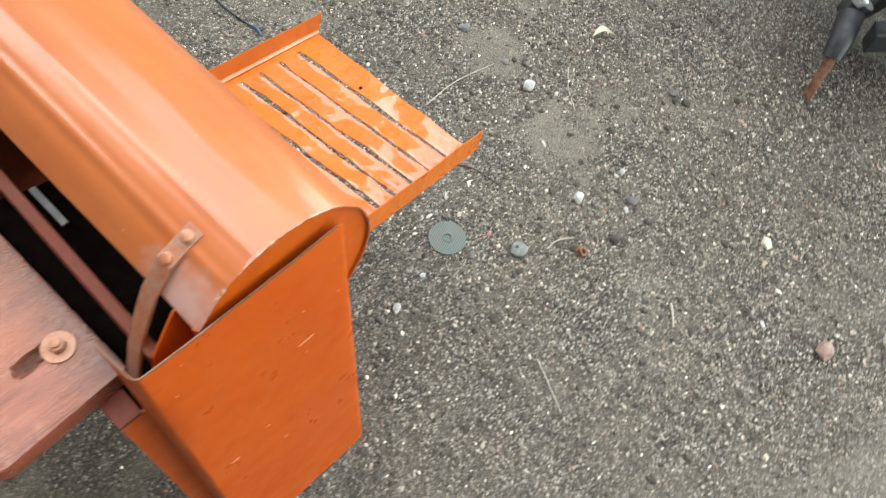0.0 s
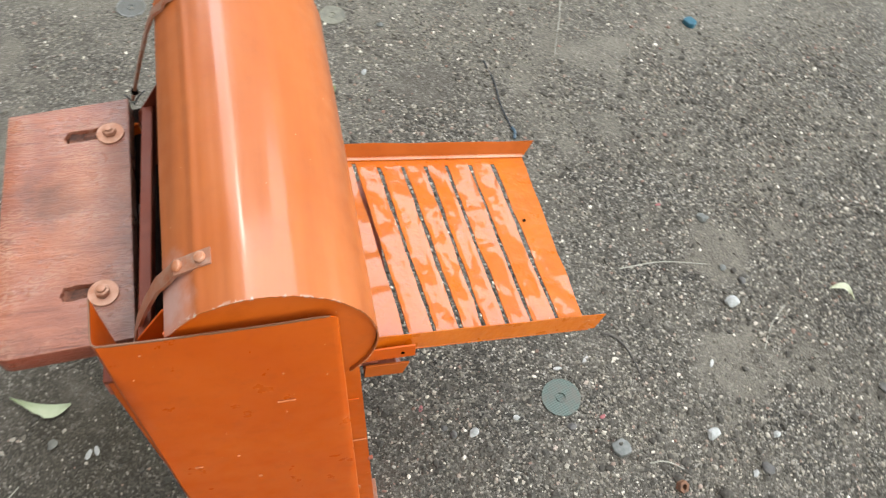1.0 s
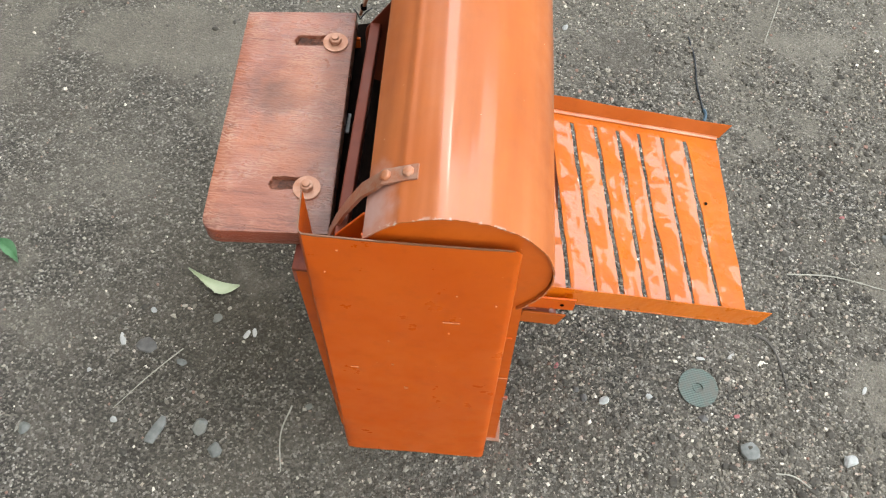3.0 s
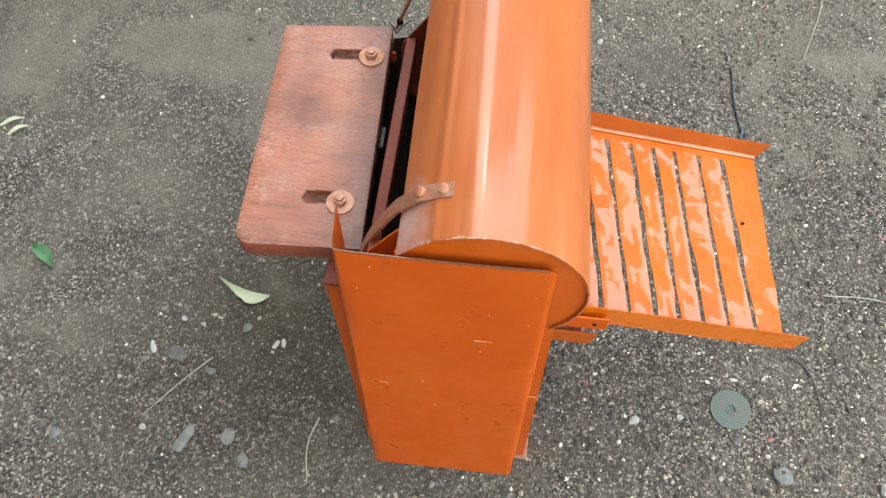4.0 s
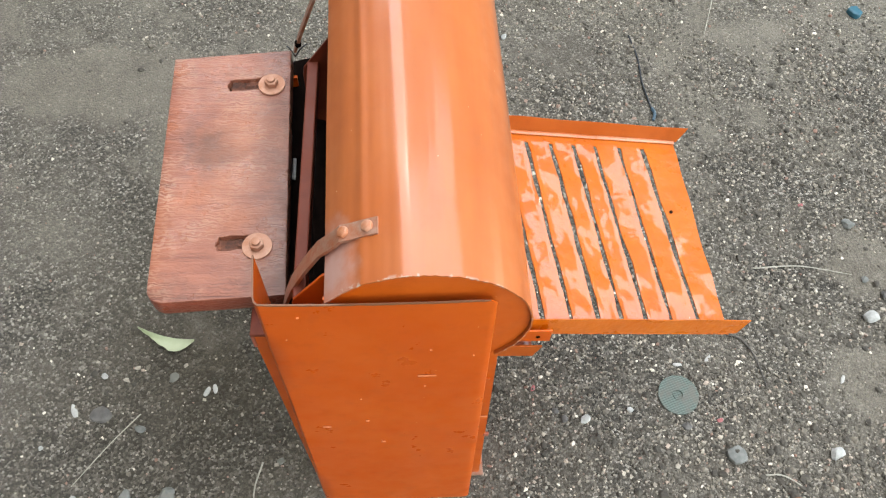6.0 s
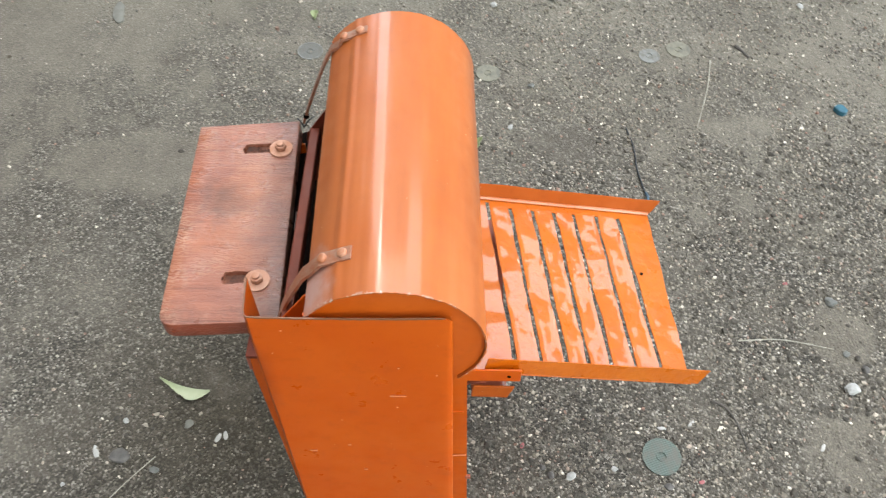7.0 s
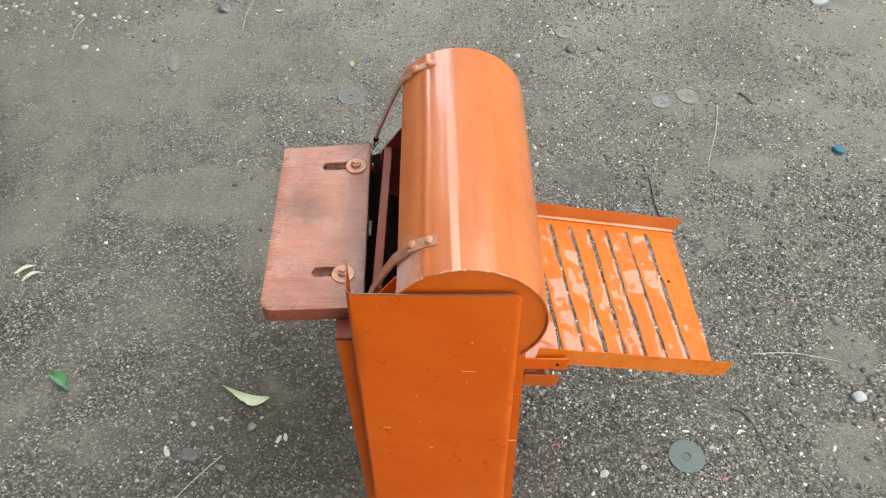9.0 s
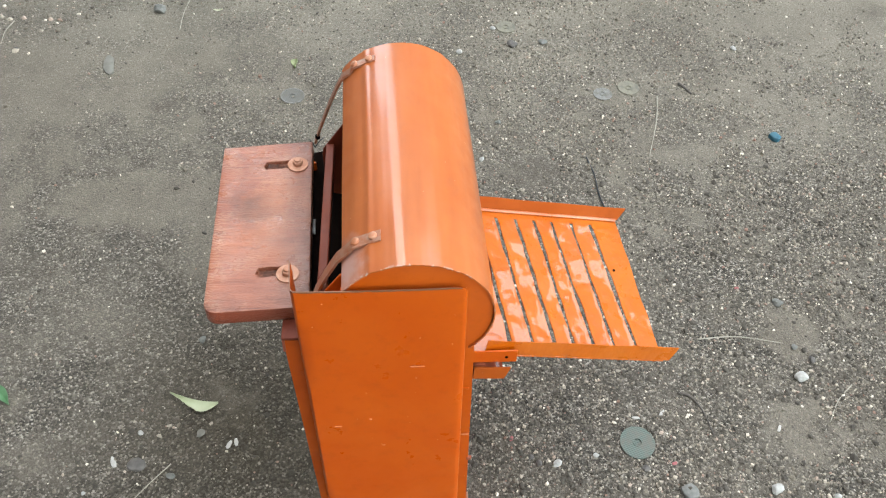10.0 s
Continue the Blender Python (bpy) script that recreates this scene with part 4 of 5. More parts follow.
def tray():
    """Slotted sheet with two turned-up sides, sloping away from the drum."""
    o = Vector((0.3255, -0.0315, 0.4445))
    along = Vector((0.286, 0.0215, -0.0615)).normalized()
    across = Vector((-0.0225, 0.3125, 0.0)).normalized()
    up = along.cross(across).normalized()
    length, width = 0.293, 0.333
    # slot places along the tray at the far and near ends
    slots = [(0.002, 0.018), (0.040, 0.058), (0.079, 0.098), (0.117, 0.132), (0.152, 0.168), (0.193, 0.206), (0.232, 0.248)]
    n_slat = 8
    cols = []
    for k, (fa, na) in enumerate(slots):
        prev = (-0.075, -0.075) if k == 0 else (slots[k - 1][0] + 0.0066, slots[k - 1][1] + 0.0066)
        for s in range(n_slat):
            cols.append((prev[0] + (fa - prev[0]) * s / n_slat, prev[1] + (na - prev[1]) * s / n_slat, -1, k, s / n_slat - 0.5))
        cols.append((fa, na, k, k, 0.5))
    last = (slots[-1][0] + 0.0066, slots[-1][1] + 0.0066)
    for s in range(n_slat + 1):
        cols.append((last[0] + (length + 0.002 - last[0]) * s / n_slat, last[1] + (length - last[1]) * s / n_slat, -1, 7, s / n_slat - 0.5))
    rows = 72

    def f(i, j):
        fa, na, _, slat, mid = cols[i]
        b = j / rows
        # the outer rows keep to the same line as the slots
        a = na + (fa - na) * b
        if 0 < i < len(cols) - 1:
            slot_edge = cols[i][2] >= 0 or cols[i - 1][2] >= 0
            a += 0.0010 * noise.noise((i * 5.3, b * 9, 2.0)) + 0.0006 * noise.noise((i * 3.1, b * 40, 1.0)) if slot_edge else 0
        # every slat is twisted and bowed for itself
        dent = 0.0050 * mid * noise.noise((slat * 3.7, b * 6.5, 1.5)) + 0.0026 * noise.noise((slat * 7.3, b * 6, 5.5)) + 0.0007 * noise.noise((a * 60, b * 16, 8.5)) + 0.0003 * noise.noise((a * 150, b * 40, 3.5))
        edge = min(1, 12 * b, 12 * (1 - b))
        if 0 < i < len(cols) - 1 and slot_edge:
            dent += 0.0011 + 0.0016 * noise.noise((i * 2.7, b * 14, 4.0))
        return o + along * a + across * (width * b) + up * (dent * edge)

    def skip(i, j):
        k = cols[i][2]
        return k >= 0 and 4 <= j < rows - (4 if k != 0 else 2)
    tr = part("tray", local(sheet(f, len(cols) - 1, rows, 0.0014, skip)), PAINT_TRAY, machine, "glossy orange slotted tray with dented slats", True)

    bm = drum(0.0026, 0.001, Matrix.Translation(o + along * 0.255 + across * 0.198 + up * 0.0028), 10)
    part("hole", local(bm), DARK_STEEL, tr)

    def flange(b0, lean, tall, a0, a1, tip, name):
        steps = 18

        def g(i, j):
            a = a0 + (a1 - a0) * i / steps
            h = tall * j / 3
            a += tip * (j / 3) * (i / steps) ** 6
            wob = 0.0012 * noise.noise((a * 14, j * 0.4, b0 * 3 + 1)) * j / 3
            return o + along * a + across * (width * b0 + lean * h + wob) + up * (0.002 + h + wob)
        part(name, local(sheet(g, steps, 3, 0.0015)), PAINT_FLANGE_SHADE if b0 else PAINT_TRAY, tr, smooth=True)
    flange(0.0, 0.18, 0.029, -0.03, length + 0.010, 0.008, "near_flange")
    flange(1.0, 0.24, 0.026, -0.075, length + 0.006, 0.010, "far_flange")

    def fold(i, j):
        a, q, rr = -0.07 + (length + 0.072) * i / 18, radians(90 * j / 5), 0.0042
        return o + along * a + across * (width - 0.0012 - rr + rr * math.sin(q)) + up * (0.0016 + rr - rr * math.cos(q) + 0.0004 * noise.noise((a * 30, 0, 0)))
    part("fold", local(sheet(fold, 18, 5, 0.0012)), PAINT_FOLD, tr, smooth=True)
    # bracket that joins the tray to the body
    bm = box(0.262, 0.350, -0.0385, -0.0355, 0.436, 0.466, 0.0008)
    br = part("tray_bracket", local(bm), PAINT, machine, "flat orange bracket with one hole")
    bm = drum(0.0028, 0.0012, Matrix.Translation((0.333, -0.0388, 0.450)) @ Matrix.Rotation(radians(90), 4, "X"), 10)
    part("hole", local(bm), DARK_STEEL, br)
    bm = slab([(0.281, -0.0390, 0.389), (0.334, -0.0385, 0.386), (0.343, -0.0385, 0.417), (0.283, -0.0390, 0.421)], (0, 0.003, 0), 0.0006)
    part("lower_bracket", local(bm), PAINT_FLANGE_SHADE, machine)
    bm = slab([(0.281, -0.036, 0.389), (0.334, -0.0355, 0.386), (0.334, 0.30, 0.386), (0.281, 0.30, 0.389)], (0, 0, -0.0015))
    part("outlet_floor", local(bm), PAINT_OLD, machine)

    def curl(i, j):
        a = radians(170 - 110 * i / 10)
        return 0.290 + 0.022 * math.cos(a), -0.034 + 0.34 * j / 6, 0.400 + 0.024 * math.sin(a)
    # near-black slab stands in for the shade in the outlet gap
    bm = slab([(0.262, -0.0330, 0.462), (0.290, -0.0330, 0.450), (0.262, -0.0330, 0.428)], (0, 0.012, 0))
    part("outlet_gap_shade", local(bm), DARK_STEEL, machine, "near-black slab for the shade in the outlet gap")
    part("outlet_sheet", local(sheet(curl, 10, 6, 0.0015)), PAINT_OLD, machine, smooth=True)


tray()


# ---- things beyond the machine ----
def orange_stand(x, y, rz, label):
    """Angle-iron stand: splayed legs and rungs."""
    st = thing("steel_stand", label, "stand", (x, y, 0), "orange stands", rz)
    for sx in (-1, 1):
        for yy in (0.0, 0.36):
            part("leg", slab([(sx * 0.192 - 0.022, yy, 0), (sx * 0.192 + 0.022, yy, 0), (sx * 0.165 + 0.022, yy, 0.60), (sx * 0.165 - 0.022, yy, 0.60)], (0, 0.035, 0), 0.002), PAINT_STAND, st)
    for yy, z in ((0.004, 0.03), (0.364, 0.03), (0.004, 0.56), (0.364, 0.56)):
        part("rung", box(-0.166, 0.166, yy, yy + 0.026, z, z + 0.032, 0.002), PAINT_STAND, st)
    for sx in (-1, 1):
        part("side_rung", box(sx * 0.19 - 0.013, sx * 0.19 + 0.013, 0.036, 0.359, 0.03, 0.058, 0.002), PAINT_STAND, st)
    # unseen top, made wider than the legs to shade the ground
    part("top_sheet", box(-0.26, 0.265, -0.14, 0.55, 0.601, 0.606, 0.0015), PAINT_STAND, st)


orange_stand(-1.303, 2.14, -2, "orange angle-iron stand standing on gravel")
orange_stand(-1.86, 2.13, 3, "orange steel stand beside another stand")


def blue_hopper():
    st = thing("metal_chute", "faded blue sheet-metal chute standing on its torn corner", "chute", (-0.709, 1.981, 0))
    outline = [(0.0, 0.0), (0.030, 0.050), (0.062, 0.115), (0.100, 0.23), (0.19, 0.52), (-0.36, 0.52), (-0.160, 0.212), (-0.062, 0.075), (-0.050, 0.060), (-0.041, 0.066), (-0.028, 0.040), (-0.018, 0.030)]
    part("front_sheet", slab([(x, 0.10 * z, z) for x, z in outline], (0, 0.003, 0)), SHEET_BLUE, st, "blue sheet with a torn lower edge")
    part("side_sheet", slab([(0.003, 0.004, 0.002), (0.064, 0.014, 0.115), (0.102, 0.026, 0.23), (0.192, 0.055, 0.52), (0.23, 0.25, 0.52), (0.13, 0.21, 0.23), (0.06, 0.12, 0.10)], (0.003, 0, -0.001)), SHEET_BLUE, st)
    # two unseen sheets behind, added to block light from the ground there
    part("far_shade_sheet", slab([(-0.062, 0.012, 0.075), (-0.160, 0.026, 0.212), (-0.36, 0.056, 0.52), (-0.30, 0.50, 0.52), (-0.12, 0.46, 0.212), (-0.04, 0.44, 0.075)], (-0.003, 0, -0.001)), SHEET_BLUE, st)
    part("back_shade_sheet", slab([(-0.04, 0.44, 0.02), (-0.30, 0.50, 0.52), (0.20, 0.48, 0.52), (0.06, 0.43, 0.02)], (0, 0.003, 0)), SHEET_BLUE, st)


blue_hopper()


def side_plate():
    """Another machine's sheet that reaches into view, on its legs."""
    st = thing("sheet_metal_table", "faded red-orange drilled steel sheet on legs", "table", (-0.97, 0.86, 0))
    a, b = Vector((-0.19, 0.232, 0)), Vector((-0.012, -0.169, 0)).normalized() * 0.30
    far = a * 2.2
    top = part("top_sheet", slab([Vector((0, 0, 0.25)), far + Vector((0, 0, 0.25)), far + b + Vector((-0.05, 0, 0.25)), b + Vector((0, 0, 0.25))], (0, 0, -0.003)), PAINT_TABLE, st)
    for k in range(8):
        p = a.normalized() * (0.045 + 0.046 * k) + b.normalized() * 0.022
        part("hole", drum(0.006, 0.0012, Matrix.Translation((p.x, p.y, 0.2504)), 12), DARK_STEEL, top)
    for p in (a * 1.9 + b * 0.15, a * 1.9 + b * 0.85, a * 1.2 + b * 0.9):
        part("leg", box(p.x - 0.014, p.x + 0.014, p.y - 0.014, p.y + 0.014, 0, 0.247, 0.002), PAINT_TABLE, st)
    part("apron", slab([a * 0.7 + Vector((-0.01, 0, 0.246)), a * 2.1 + Vector((-0.01, 0, 0.246)), a * 2.1 + Vector((-0.01, 0, 0.15)), a * 0.7 + Vector((-0.01, 0, 0.15))], (-0.003, -0.002, 0)), PAINT_TABLE, st)


side_plate()


def black_implement():
    st = thing("soil_cultivator", "black steel cultivator with a rusty tine on soil", "cultivator", (1.52, -0.25, 0))
    part("tine", rod([(0, 0, 0), (0.022, 0.006, 0.045), (0.052, 0.014, 0.10)], 0.011, 10, taper=1.15), PEG_RUST, st, "bare rusty pointed tine", True)
    part("clamp", rod([(0.045, 0.012, 0.085), (0.075, 0.022, 0.115), (0.125, 0.042, 0.140)], 0.023, 12, taper=1.25), BLACK_STEEL, st, "", True)
    hub = part("hub", drum(0.030, 0.05, pose(0.150, 0.048, 0.140, 14, 20, 0), 20, 0.004), BLACK_STEEL, st, "", True)
    part("bolt", drum(0.021, 0.016, pose(0.140, 0.048, 0.171, 14, 10, 0), 6, 0.003), ZINC, hub, "bright hexagonal bolt head", True)
    part("beam", slab([(0.09, -0.03, 0.10), (0.13, -0.005, 0.10), (0.46, -0.20, 0.12), (0.42, -0.30, 0.12)], (0, 0, 0.06), 0.006), BLACK_STEEL, st)
    part("frame_bar", slab([(0.15, 0.03, 0.09), (0.17, 0.075, 0.09), (0.55, 0.02, 0.10), (0.54, -0.05, 0.10)], (0, 0, 0.055), 0.006), BLACK_STEEL, st)
    # unseen slab and post, added overhead to shade the soil by the tine
    part("shade_deck", box(0.12, 0.86, -0.52, 0.32, 0.36, 0.40, 0.018), BLACK_STEEL, st)
    part("post", box(0.50, 0.54, -0.02, 0.02, 0.13, 0.362, 0.004), BLACK_STEEL, st)
    part("wheel", drum(0.17, 0.09, pose(0.44, -0.26, 0.17, 90, 0, 30), 36, 0.02), BLACK_STEEL, st, "", True)


black_implement()


# ---- litter on the ground ----
def stone(x, y, size, mat, label, flat=0.6, seed=0, group="loose stones"):
    bm = bmesh.new()
    bmesh.ops.create_icosphere(bm, subdivisions=2, radius=0.5)
    cuts = random.Random(seed)
    planes = [Vector((cuts.gauss(0, 1), cuts.gauss(0, 1), cuts.gauss(0, 1))).normalized() for _ in range(7)]
    for v in bm.verts:
        for p in planes:
            over = v.co.dot(p) - 0.36
            if over > 0:
                v.co -= p * over
    for v in bm.verts:
        d = 1.12 + 0.26 * noise.noise(v.co * 2.4 + Vector((seed * 1.7, seed, 0)))
        v.co = Vector((v.co.x * d * size, v.co.y * d * size * 0.8, v.co.z * d * size * flat))
    low = min(v.co.z for v in bm.verts)
    single("stone", bm, mat, pose(x, y, lie(x, y) - low - 0.14 * size * flat, 0, 0, seed * 47), label, "stone", group, False)


for k, (x, y, s) in enumerate([(1.059, 0.186, 0.030), (0.918, -0.076, 0.026), (0.368, 1.423, 0.022), (0.569, 2.179, 0.026), (0.485, 1.553, 0.018), (0.399, 0.919, 0.016),
                               (1.258, 1.428, 0.020), (-0.378, 0.096, 0.013), (1.036, -0.095, 0.015), (0.968, -0.159, 0.014)]):
    stone(x, y, s, STONE_LIGHT, "pale rounded stone lying on grit", 0.65, k)
for k, (x, y, s) in enumerate([(1.069, 0.269, 0.017), (-0.284, 0.330, 0.020), (-0.61, 1.668, 0.045), (0.46, 1.077, 0.018), (-0.239, -0.116, 0.026), (-0.206, -0.158, 0.028), (1.071, 0.397, 0.026), (0.642, 1.475, 0.030)]):
    stone(x, y, s, STONE_GREY, "grey stone half sunk in soil", 0.5, k + 20)
for k, (x, y, s) in enumerate([(1.098, 0.233, 0.019), (0.542, 1.461, 0.036), (-0.373, 0.024, 0.036), (-1.017, 1.46, 0.016), (1.284, -0.04, 0.022), (0.995, -0.155, 0.026), (0.66, -0.02, 0.018)]):
    stone(x, y, s, STONE_DARK, "dark stone lying on grit", 0.5, k + 40)
stone(1.008, -0.613, 0.040, STONE_RED, "reddish-grey stone lying on soil", 0.55, 8)
stone(1.123, -0.403, 0.026, LEAF_YELLOW, "pale yellow nut shell on soil", 0.6, 9, "")


for k, (x, y, s, mat) in enumerate([(0.480, -0.003, 0.021, STONE_LIGHT), (0.441, -0.001, 0.016, STONE_DARK), (0.427, 0.013, 0.013, STONE_DARK), (0.562, 0.012, 0.012, STONE_LIGHT), (-0.254, 0.09, 0.020, STONE_DUST), (-0.379, 0.097, 0.011, STONE_DUST),
                                    (-0.300, -0.004, 0.018, STONE_GREY), (-0.054, -0.066, 0.014, STONE_DUST), (-0.548, -0.149, 0.022, STONE_GREY), (-0.241, -0.12, 0.030, STONE_DUST), (-0.395, -0.121, 0.013, STONE_LIGHT), (-0.465, -0.033, 0.009, STONE_LIGHT)]):
    stone(x, y, s, mat, "small worn stone lying on dark soil", 0.5, k + 70)


for k, (x, y, w) in enumerate([(1.270, -0.057, 0.017), (1.283, -0.077, 0.021), (1.384, -0.151, 0.016), (1.106, 0.241, 0.015), (1.089, 0.258, 0.014), (0.825, -0.147, 0.020), (0.899, -0.187, 0.024), (0.739, -0.066, 0.018)]):
    stone(x, y, w, CLOD, "dark lump of damp soil on grit", 0.7, 70 + k, "lumps of soil")


def flat_piece(name, x, y, w, d, h, rz, mat, label, category):
    rng = random.Random(int(1000 * x) + int(7000 * y))
    ring_of = []
    for k in range(9):
        a = 2 * math.pi * (k + rng.uniform(-0.3, 0.3)) / 9
        c, q = math.cos(a), math.sin(a)
        rr = (abs(c) ** 3.2 + abs(q) ** 3.2) ** (-1 / 3.2) * rng.uniform(0.82, 1.08)
        ring_of.append((w / 2 * c * rr, d / 2 * q * rr, 0))
    bm = slab(ring_of, (0, 0, h), min(w, d, h) * 0.22)
    for v in bm.verts:
        v.co.z *= 1 + 0.35 * noise.noise((v.co.x * 60 + x, v.co.y * 60, y))
    single(name, bm, mat, pose(x, y, lie(x, y) - 0.001, 2, 3, rz), label, category)


for x, y, rz in ((-0.179, 0.068, 12), (-0.193, 0.063, -25)):
    flat_piece("seed", x, y, 0.009, 0.019, 0.005, rz, PAPER_WHITE, "white seed husk lying on dark soil", "seed")
flat_piece("stone_slab", 0.740, -0.074, 0.038, 0.034, 0.012, 6, STONE_GREY, "square grey-brown stone chip on grit", "stone")
flat_piece("stone_block", -0.713, 1.37, 0.034, 0.095, 0.007, 12, STONE_DUST, "dusty oblong stone lying in soil", "stone")
flat_piece("plastic_stub", -0.421, 0.033, 0.010, 0.026, 0.005, 22, PAPER_WHITE, "white stub lying beside a dark stone", "stub")
flat_piece("plastic_scrap", 1.255, 0.995, 0.030, 0.034, 0.016, 30, PLASTIC_BLUE, "crumpled blue-green plastic scrap on soil", "plastic scrap")
flat_piece("foam_chunk", 1.424, 1.763, 0.075, 0.034, 0.012, 32, FOAM, "pale grey-white chunk lying on soil", "chunk")
flat_piece("slate_piece", -0.316, -0.133, 0.022, 0.055, 0.006, -20, STONE_GREY, "narrow grey slate piece on soil", "stone")
flat_piece("wood_bit", 1.123, -0.692, 0.040, 0.022, 0.010, 20, LEAF_YELLOW, "tan wood bit lying on soil", "wood bit")
for x, y, rz in ((0.724, -0.009, 20), (0.391, 0.058, 70), (0.984, 0.445, 5)):
    flat_piece("paper_scrap", x, y, 0.013, 0.007, 0.002, rz, RED_SCRAP, "tiny faded red paper scrap on grit", "scrap")
for x, y, rz in ((0.664, 0.098, 4), (0.724, 0.110, 40), (0.968, 0.063, 60), (0.968, -0.50, 50)):
    flat_piece("wood_chip", x, y, 0.019, 0.007, 0.003, rz, PAPER_WHITE, "small white splinter lying on grit", "chip")


def bitten_leaf(x, y, l, w, rz, mat, label):
    """A leaf with its stalk drawn out, one edge hollow and the other notched."""
    n = 22

    def f(i, j):
        u = i / n
        top = 0.010 * (1 - u) ** 2 - 0.005 * math.sin(math.pi * u)
        deep = w * (0.05 + 1.25 * u ** 1.3 * (1 - u ** 4.5))
        notch = 0.10 * w * noise.noise((u * 15, 0.4, 1.2)) * math.sin(math.pi * u)
        v = j / 4
        return (u - 0.5) * l, top - deep * v + notch * v, 0.0065 + 0.005 * (2 * v - 1) ** 2 + 0.002 * math.sin(5 * u)
    single("leaf", sheet(f, n, 4, 0.0004), mat, pose(x, y, lie(x, y), 0, 0, rz), label, "leaf", "fallen leaves")


def leaf(x, y, l, w, rz, bend, mat, label, curl=0.004, skew=0.0):
    n = 14

    def f(i, j):
        u = i / n
        half = w * (math.sin(math.pi * min(1, u * 1.02)) ** 0.8 * (1 - 0.35 * u) + 0.02)
        v = (j - 2) / 2
        notch = 0.10 * w * noise.noise((u * 13, x * 5, y)) if j == 0 else 0
        yy = half * (v * 0.5 - skew) + bend * math.sin(math.pi * u) + notch
        return (u - 0.5) * l, yy, 0.0065 + curl * abs(v) ** 1.5 + 0.003 * math.sin(5 * u + x * 9)
    bm = sheet(f, n, 4, 0.0004)
    single("leaf", bm, mat, pose(x, y, lie(x, y), 0, 0, rz), label, "leaf", "fallen leaves")


bitten_leaf(-0.280, 0.171, 0.108, 0.036, -9, LEAF_PALE, "pale green fallen leaf with one bitten edge")
leaf(-0.690, 0.190, 0.070, 0.030, -38, 0.006, LEAF_GREEN, "curled bright green leaf on soil", 0.012)
leaf(-0.880, 0.512, 0.052, 0.013, 30, 0.002, LEAF_YELLOW, "half of a split yellow-white leaf on soil", 0.004)
leaf(-0.858, 0.492, 0.046, 0.012, 38, 0.002, LEAF_YELLOW, "half of a split yellow-white leaf on soil", 0.004)
leaf(1.293, 0.168, 0.052, 0.020, -40, 0.016, LEAF_YELLOW, "curled pale yellow crescent leaf on soil", 0.006)
leaf(-0.227, 1.976, 0.085, 0.036, 20, 0.004, LEAF_YELLOW, "dry whitish leaf on soil", 0.008)
leaf(0.076, 1.860, 0.052, 0.024, 38, 0.003, LEAF_YELLOW, "dry whitish leaf on soil", 0.006)
leaf(1.204, 2.364, 0.075, 0.036, -45, 0.004, LEAF_YELLOW, "dry whitish leaf on soil", 0.008)
leaf(-1.375, 2.112, 0.072, 0.040, 20, 0.004, LEAF_YELLOW, "yellow leaf lying against a stand", 0.008)
leaf(-1.587, 1.993, 0.060, 0.028, 0, 0.004, LEAF_PALE, "pale leaf among crushed stone", 0.006)
leaf(-0.141, 1.358, 0.036, 0.024, 80, 0.006, LEAF_DULL, "crumpled pale green leaf scrap on soil", 0.012)
leaf(0.316, 0.847, 0.046, 0.028, 65, 0.008, LEAF_DULL, "small curled pale green leaf on soil", 0.012)
leaf(1.888, 0.088, 0.060, 0.040, 50, 0.004, LEAF_YELLOW, "whitish leaf on soil", 0.010)
leaf(1.880, 0.016, 0.045, 0.034, 10, 0.004, LEAF_YELLOW, "whitish leaf on soil", 0.010)
leaf(1.990, -0.098, 0.060, 0.036, 70, 0.004, LEAF_YELLOW, "whitish leaf on soil", 0.010)
leaf(-0.419, 1.666, 0.032, 0.012, 0, 0.0, LEAF_YELLOW, "tiny white leaf scrap on soil", 0.003)


def stalk(name, points, r, mat, label, category, taper=0.6):
    x, y = points[0]
    pts = [(a - x, b - y, lie(a, b) + r * 0.8 + (0.002 if 0 < k < len(points) - 1 else 0)) for k, (a, b) in enumerate(points)]
    single(name, rod(pts, r, 6, taper=taper), mat, pose(x, y, 0), label, category)


stalk("straw", [(0.852, 0.298), (0.945, 0.301), (1.047, 0.281)], 0.0017, STRAW, "thin bowed dry straw on grit", "straw")
stalk("straw", [(0.955, 1.19), (0.925, 1.07), (0.875, 0.928)], 0.0018, STRAW, "long thin dry straw on soil", "straw")
stalk("straw", [(1.167, 0.165), (1.12, 0.125), (1.083, 0.073)], 0.0015, STRAW, "thin pale straw on soil", "straw")
stalk("straw", [(-0.523, 1.739), (-0.53, 1.65), (-0.529, 1.559)], 0.0018, STRAW, "thin dry straw on soil", "straw")
stalk("straw", [(-1.066, 1.616), (-1.075, 1.55), (-1.07, 1.49)], 0.0018, STRAW, "thin dry straw on soil", "straw")
stalk("straw", [(-0.304, 0.024), (-0.35, -0.03), (-0.402, -0.100)], 0.0014, STRAW, "long thin dry stalk on soil", "straw")
stalk("straw", [(-0.085, -0.066), (-0.096, -0.12), (-0.085, -0.185)], 0.0016, STRAW, "forked dry stalk beside the machine", "straw")
stalk("straw", [(1.639, 0.164), (1.689, 0.166), (1.735, 0.120)], 0.0045, STRAW, "curved pale husk on soil", "straw")
stalk("straw", [(0.599, -0.249), (0.575, -0.30), (0.546, -0.362)], 0.0018, STRAW, "thin straw on grit", "straw")
stalk("straw", [(0.783, -0.109), (0.815, -0.112), (0.850, -0.135)], 0.0018, STRAW, "short rootlet lying over a nut", "straw")
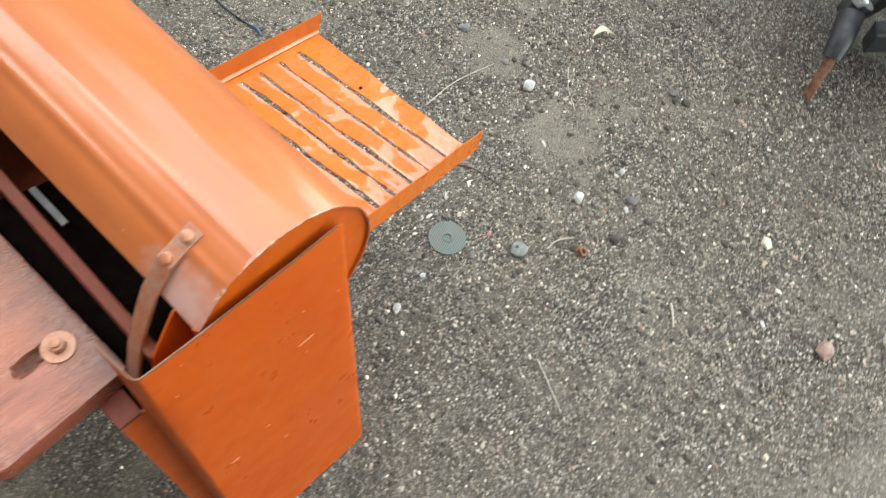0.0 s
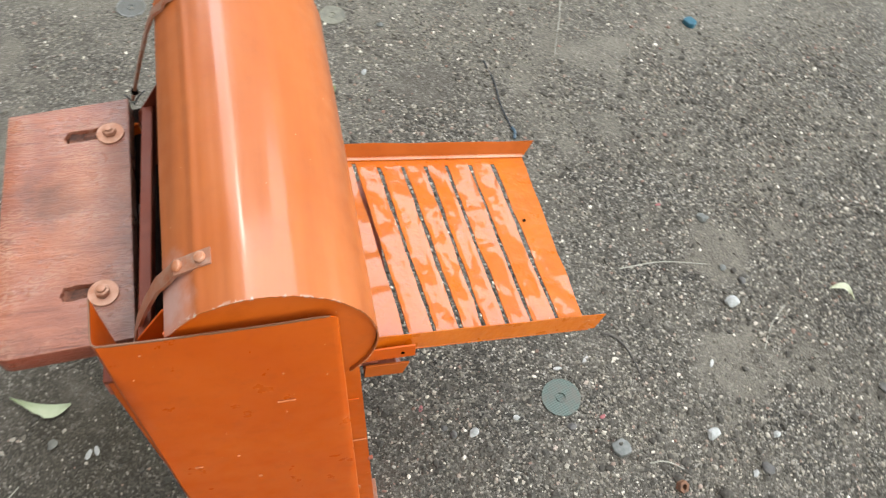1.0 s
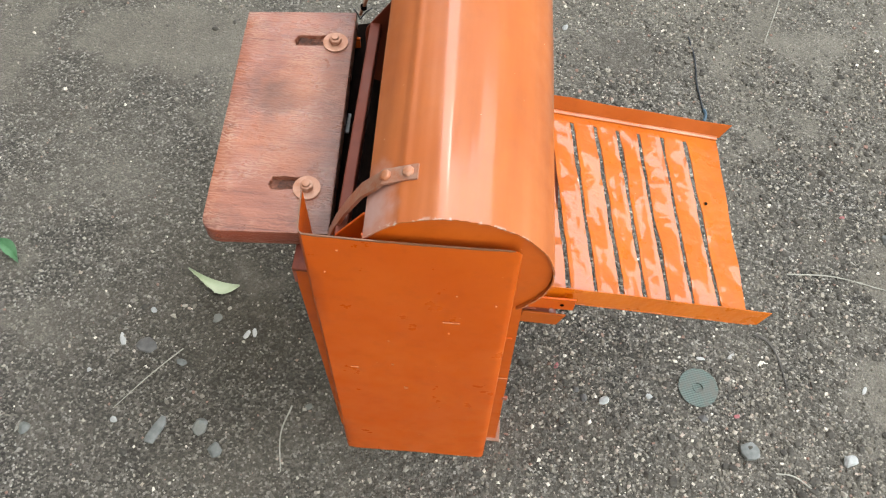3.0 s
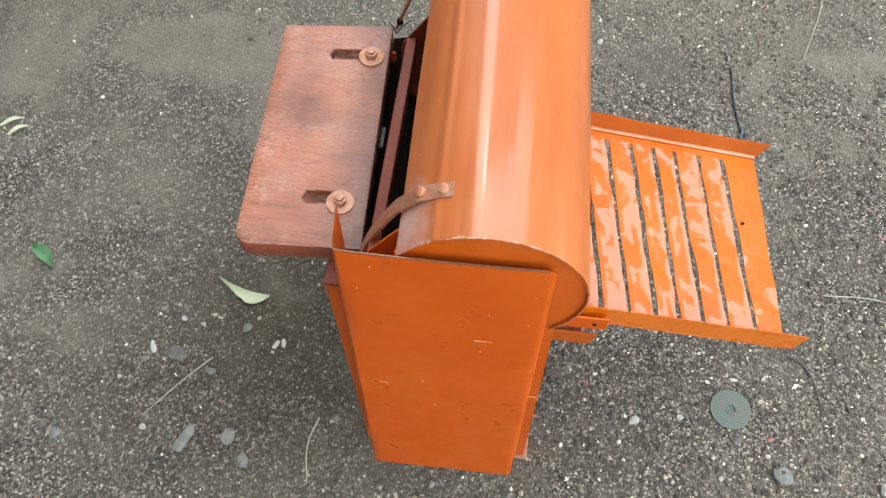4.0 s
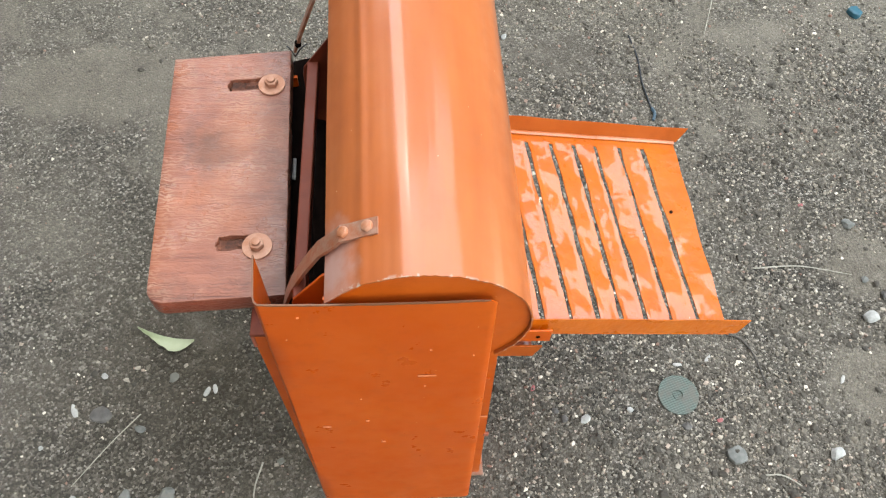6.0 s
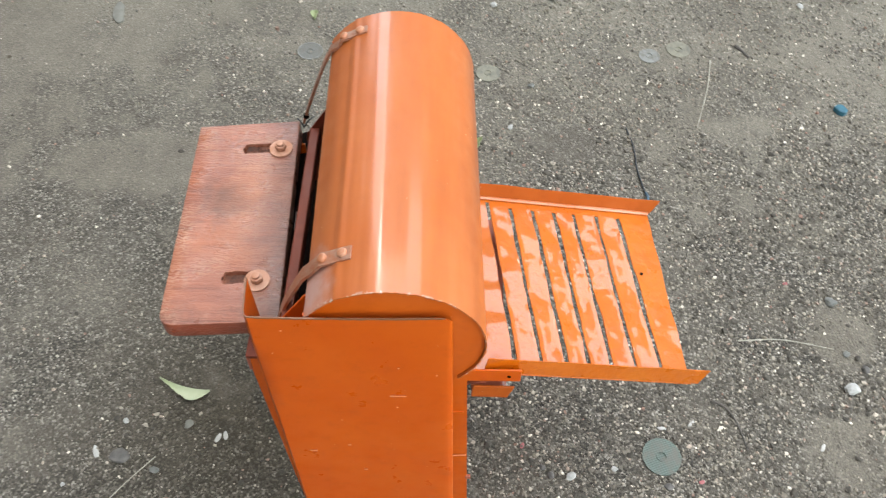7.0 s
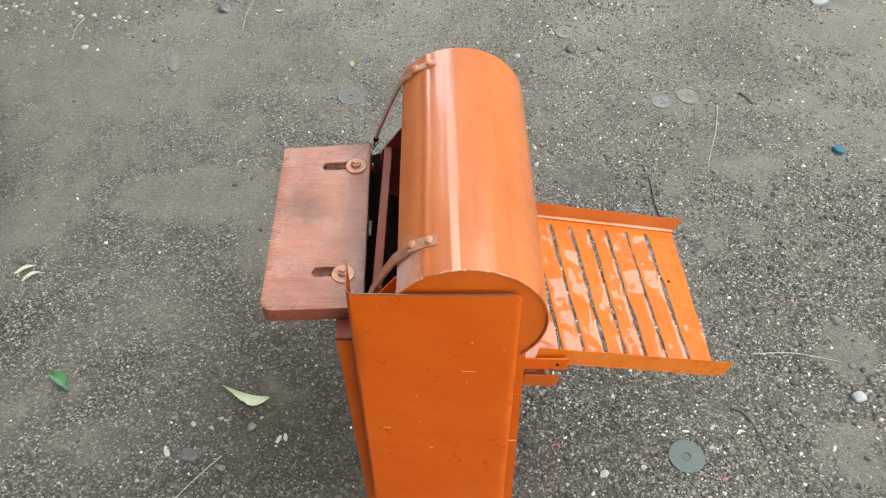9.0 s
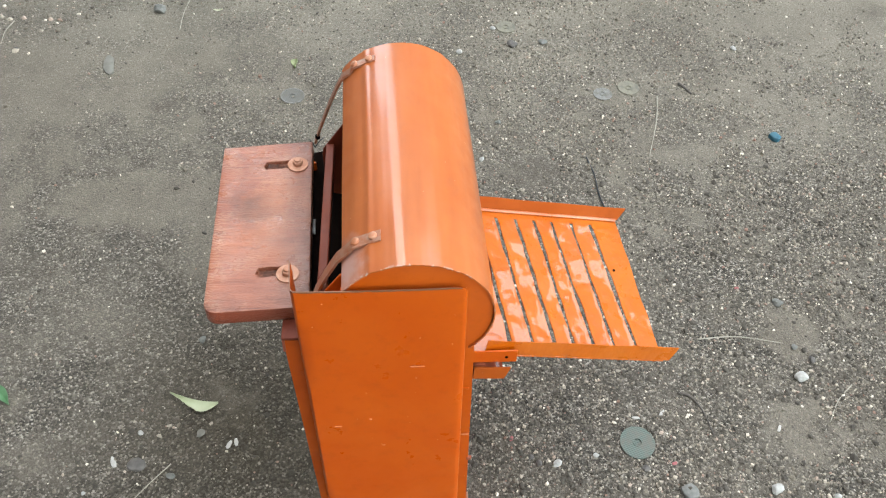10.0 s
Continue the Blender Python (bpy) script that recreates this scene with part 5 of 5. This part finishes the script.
stalk("wire", [(0.693, 0.924), (0.703, 0.851), (0.703, 0.778), (0.714, 0.700)], 0.0023, WIRE, "black rubber-covered wire end on soil", "wire", 1.0)
stalk("wire", [(0.714, 0.705), (0.717, 0.690), (0.712, 0.672)], 0.0040, WIRE_BLUE, "blue-grey insulation at a wire end", "wire", 0.8)
stalk("wire", [(0.774, 0.158), (0.795, 0.145), (0.812, 0.110), (0.823, 0.050)], 0.0024, TWIG, "thin curved dark cord on grit", "cord")
stalk("twig", [(1.034, 1.250), (1.045, 1.232), (1.062, 1.200)], 0.0045, TWIG, "short black twig on soil", "twig")
stalk("twig", [(0.758, 2.383), (0.775, 2.30), (0.815, 2.20)], 0.0045, TWIG, "dark twig lying on soil", "twig")
stalk("twig", [(0.573, 1.918), (0.60, 1.84), (0.640, 1.73)], 0.0040, TWIG, "dark bent twig lying on soil", "twig")
stalk("twig", [(0.87, -0.351), (0.855, -0.365), (0.833, -0.384)], 0.003, STRAW, "short pale twig on grit", "twig")


def worn_disc(x, y, r, mat, label, tilt, h=0.003):
    bm = ring(r, 0.0105, h, 40, 0.0006)
    bm = ring(0.0105, 0.0080, h + 0.0012, 24, 0.0, bm)
    bm = ring(0.0078, 0.0006, h * 0.55, 12, 0.0006, bm)
    single("grinding_disc", bm, mat, pose(x, y, lie(x, y) + 0.0015, tilt, tilt * 0.6, 20), label, "grinding disc", "worn discs")


worn_disc(0.655, 0.039, 0.0370, DISC_GREEN, "worn green abrasive disc with a woven face", 1.5)
worn_disc(-0.143, 1.210, 0.0345, DISC_WORN, "worn-out abrasive disc with a pale rim", 2.0, 0.0022)
part("rim", ring(0.0352, 0.0318, 0.0034, 40, 0.0003), DISC_GREY, scene.objects["grinding_disc.001"], "pale rim")
worn_disc(0.531, 1.562, 0.0320, DISC_TAN, "worn tan abrasive disc on soil", 1.0, 0.0022)
worn_disc(0.346, 1.128, 0.0330, DISC_TAN, "worn tan abrasive disc behind the machine", 1.0, 0.0022)
worn_disc(0.792, 1.210, 0.0290, DISC_GREY, "faded grey abrasive disc bedded in soil", 0.5, 0.0015)
worn_disc(0.876, 1.236, 0.0330, DISC_TAN, "dusty tan abrasive disc bedded in soil", 0.5, 0.0015)


def nut(x, y):
    bm = ring(0.0115, 0.006, 0.011, 6)
    single("steel_nut", bm, PEG_RUST, pose(x, y, lie(x, y) + 0.004, 38, 10, 20), "rusty hexagonal steel nut on grit", "nut", smooth=False)


nut(0.824, -0.158)
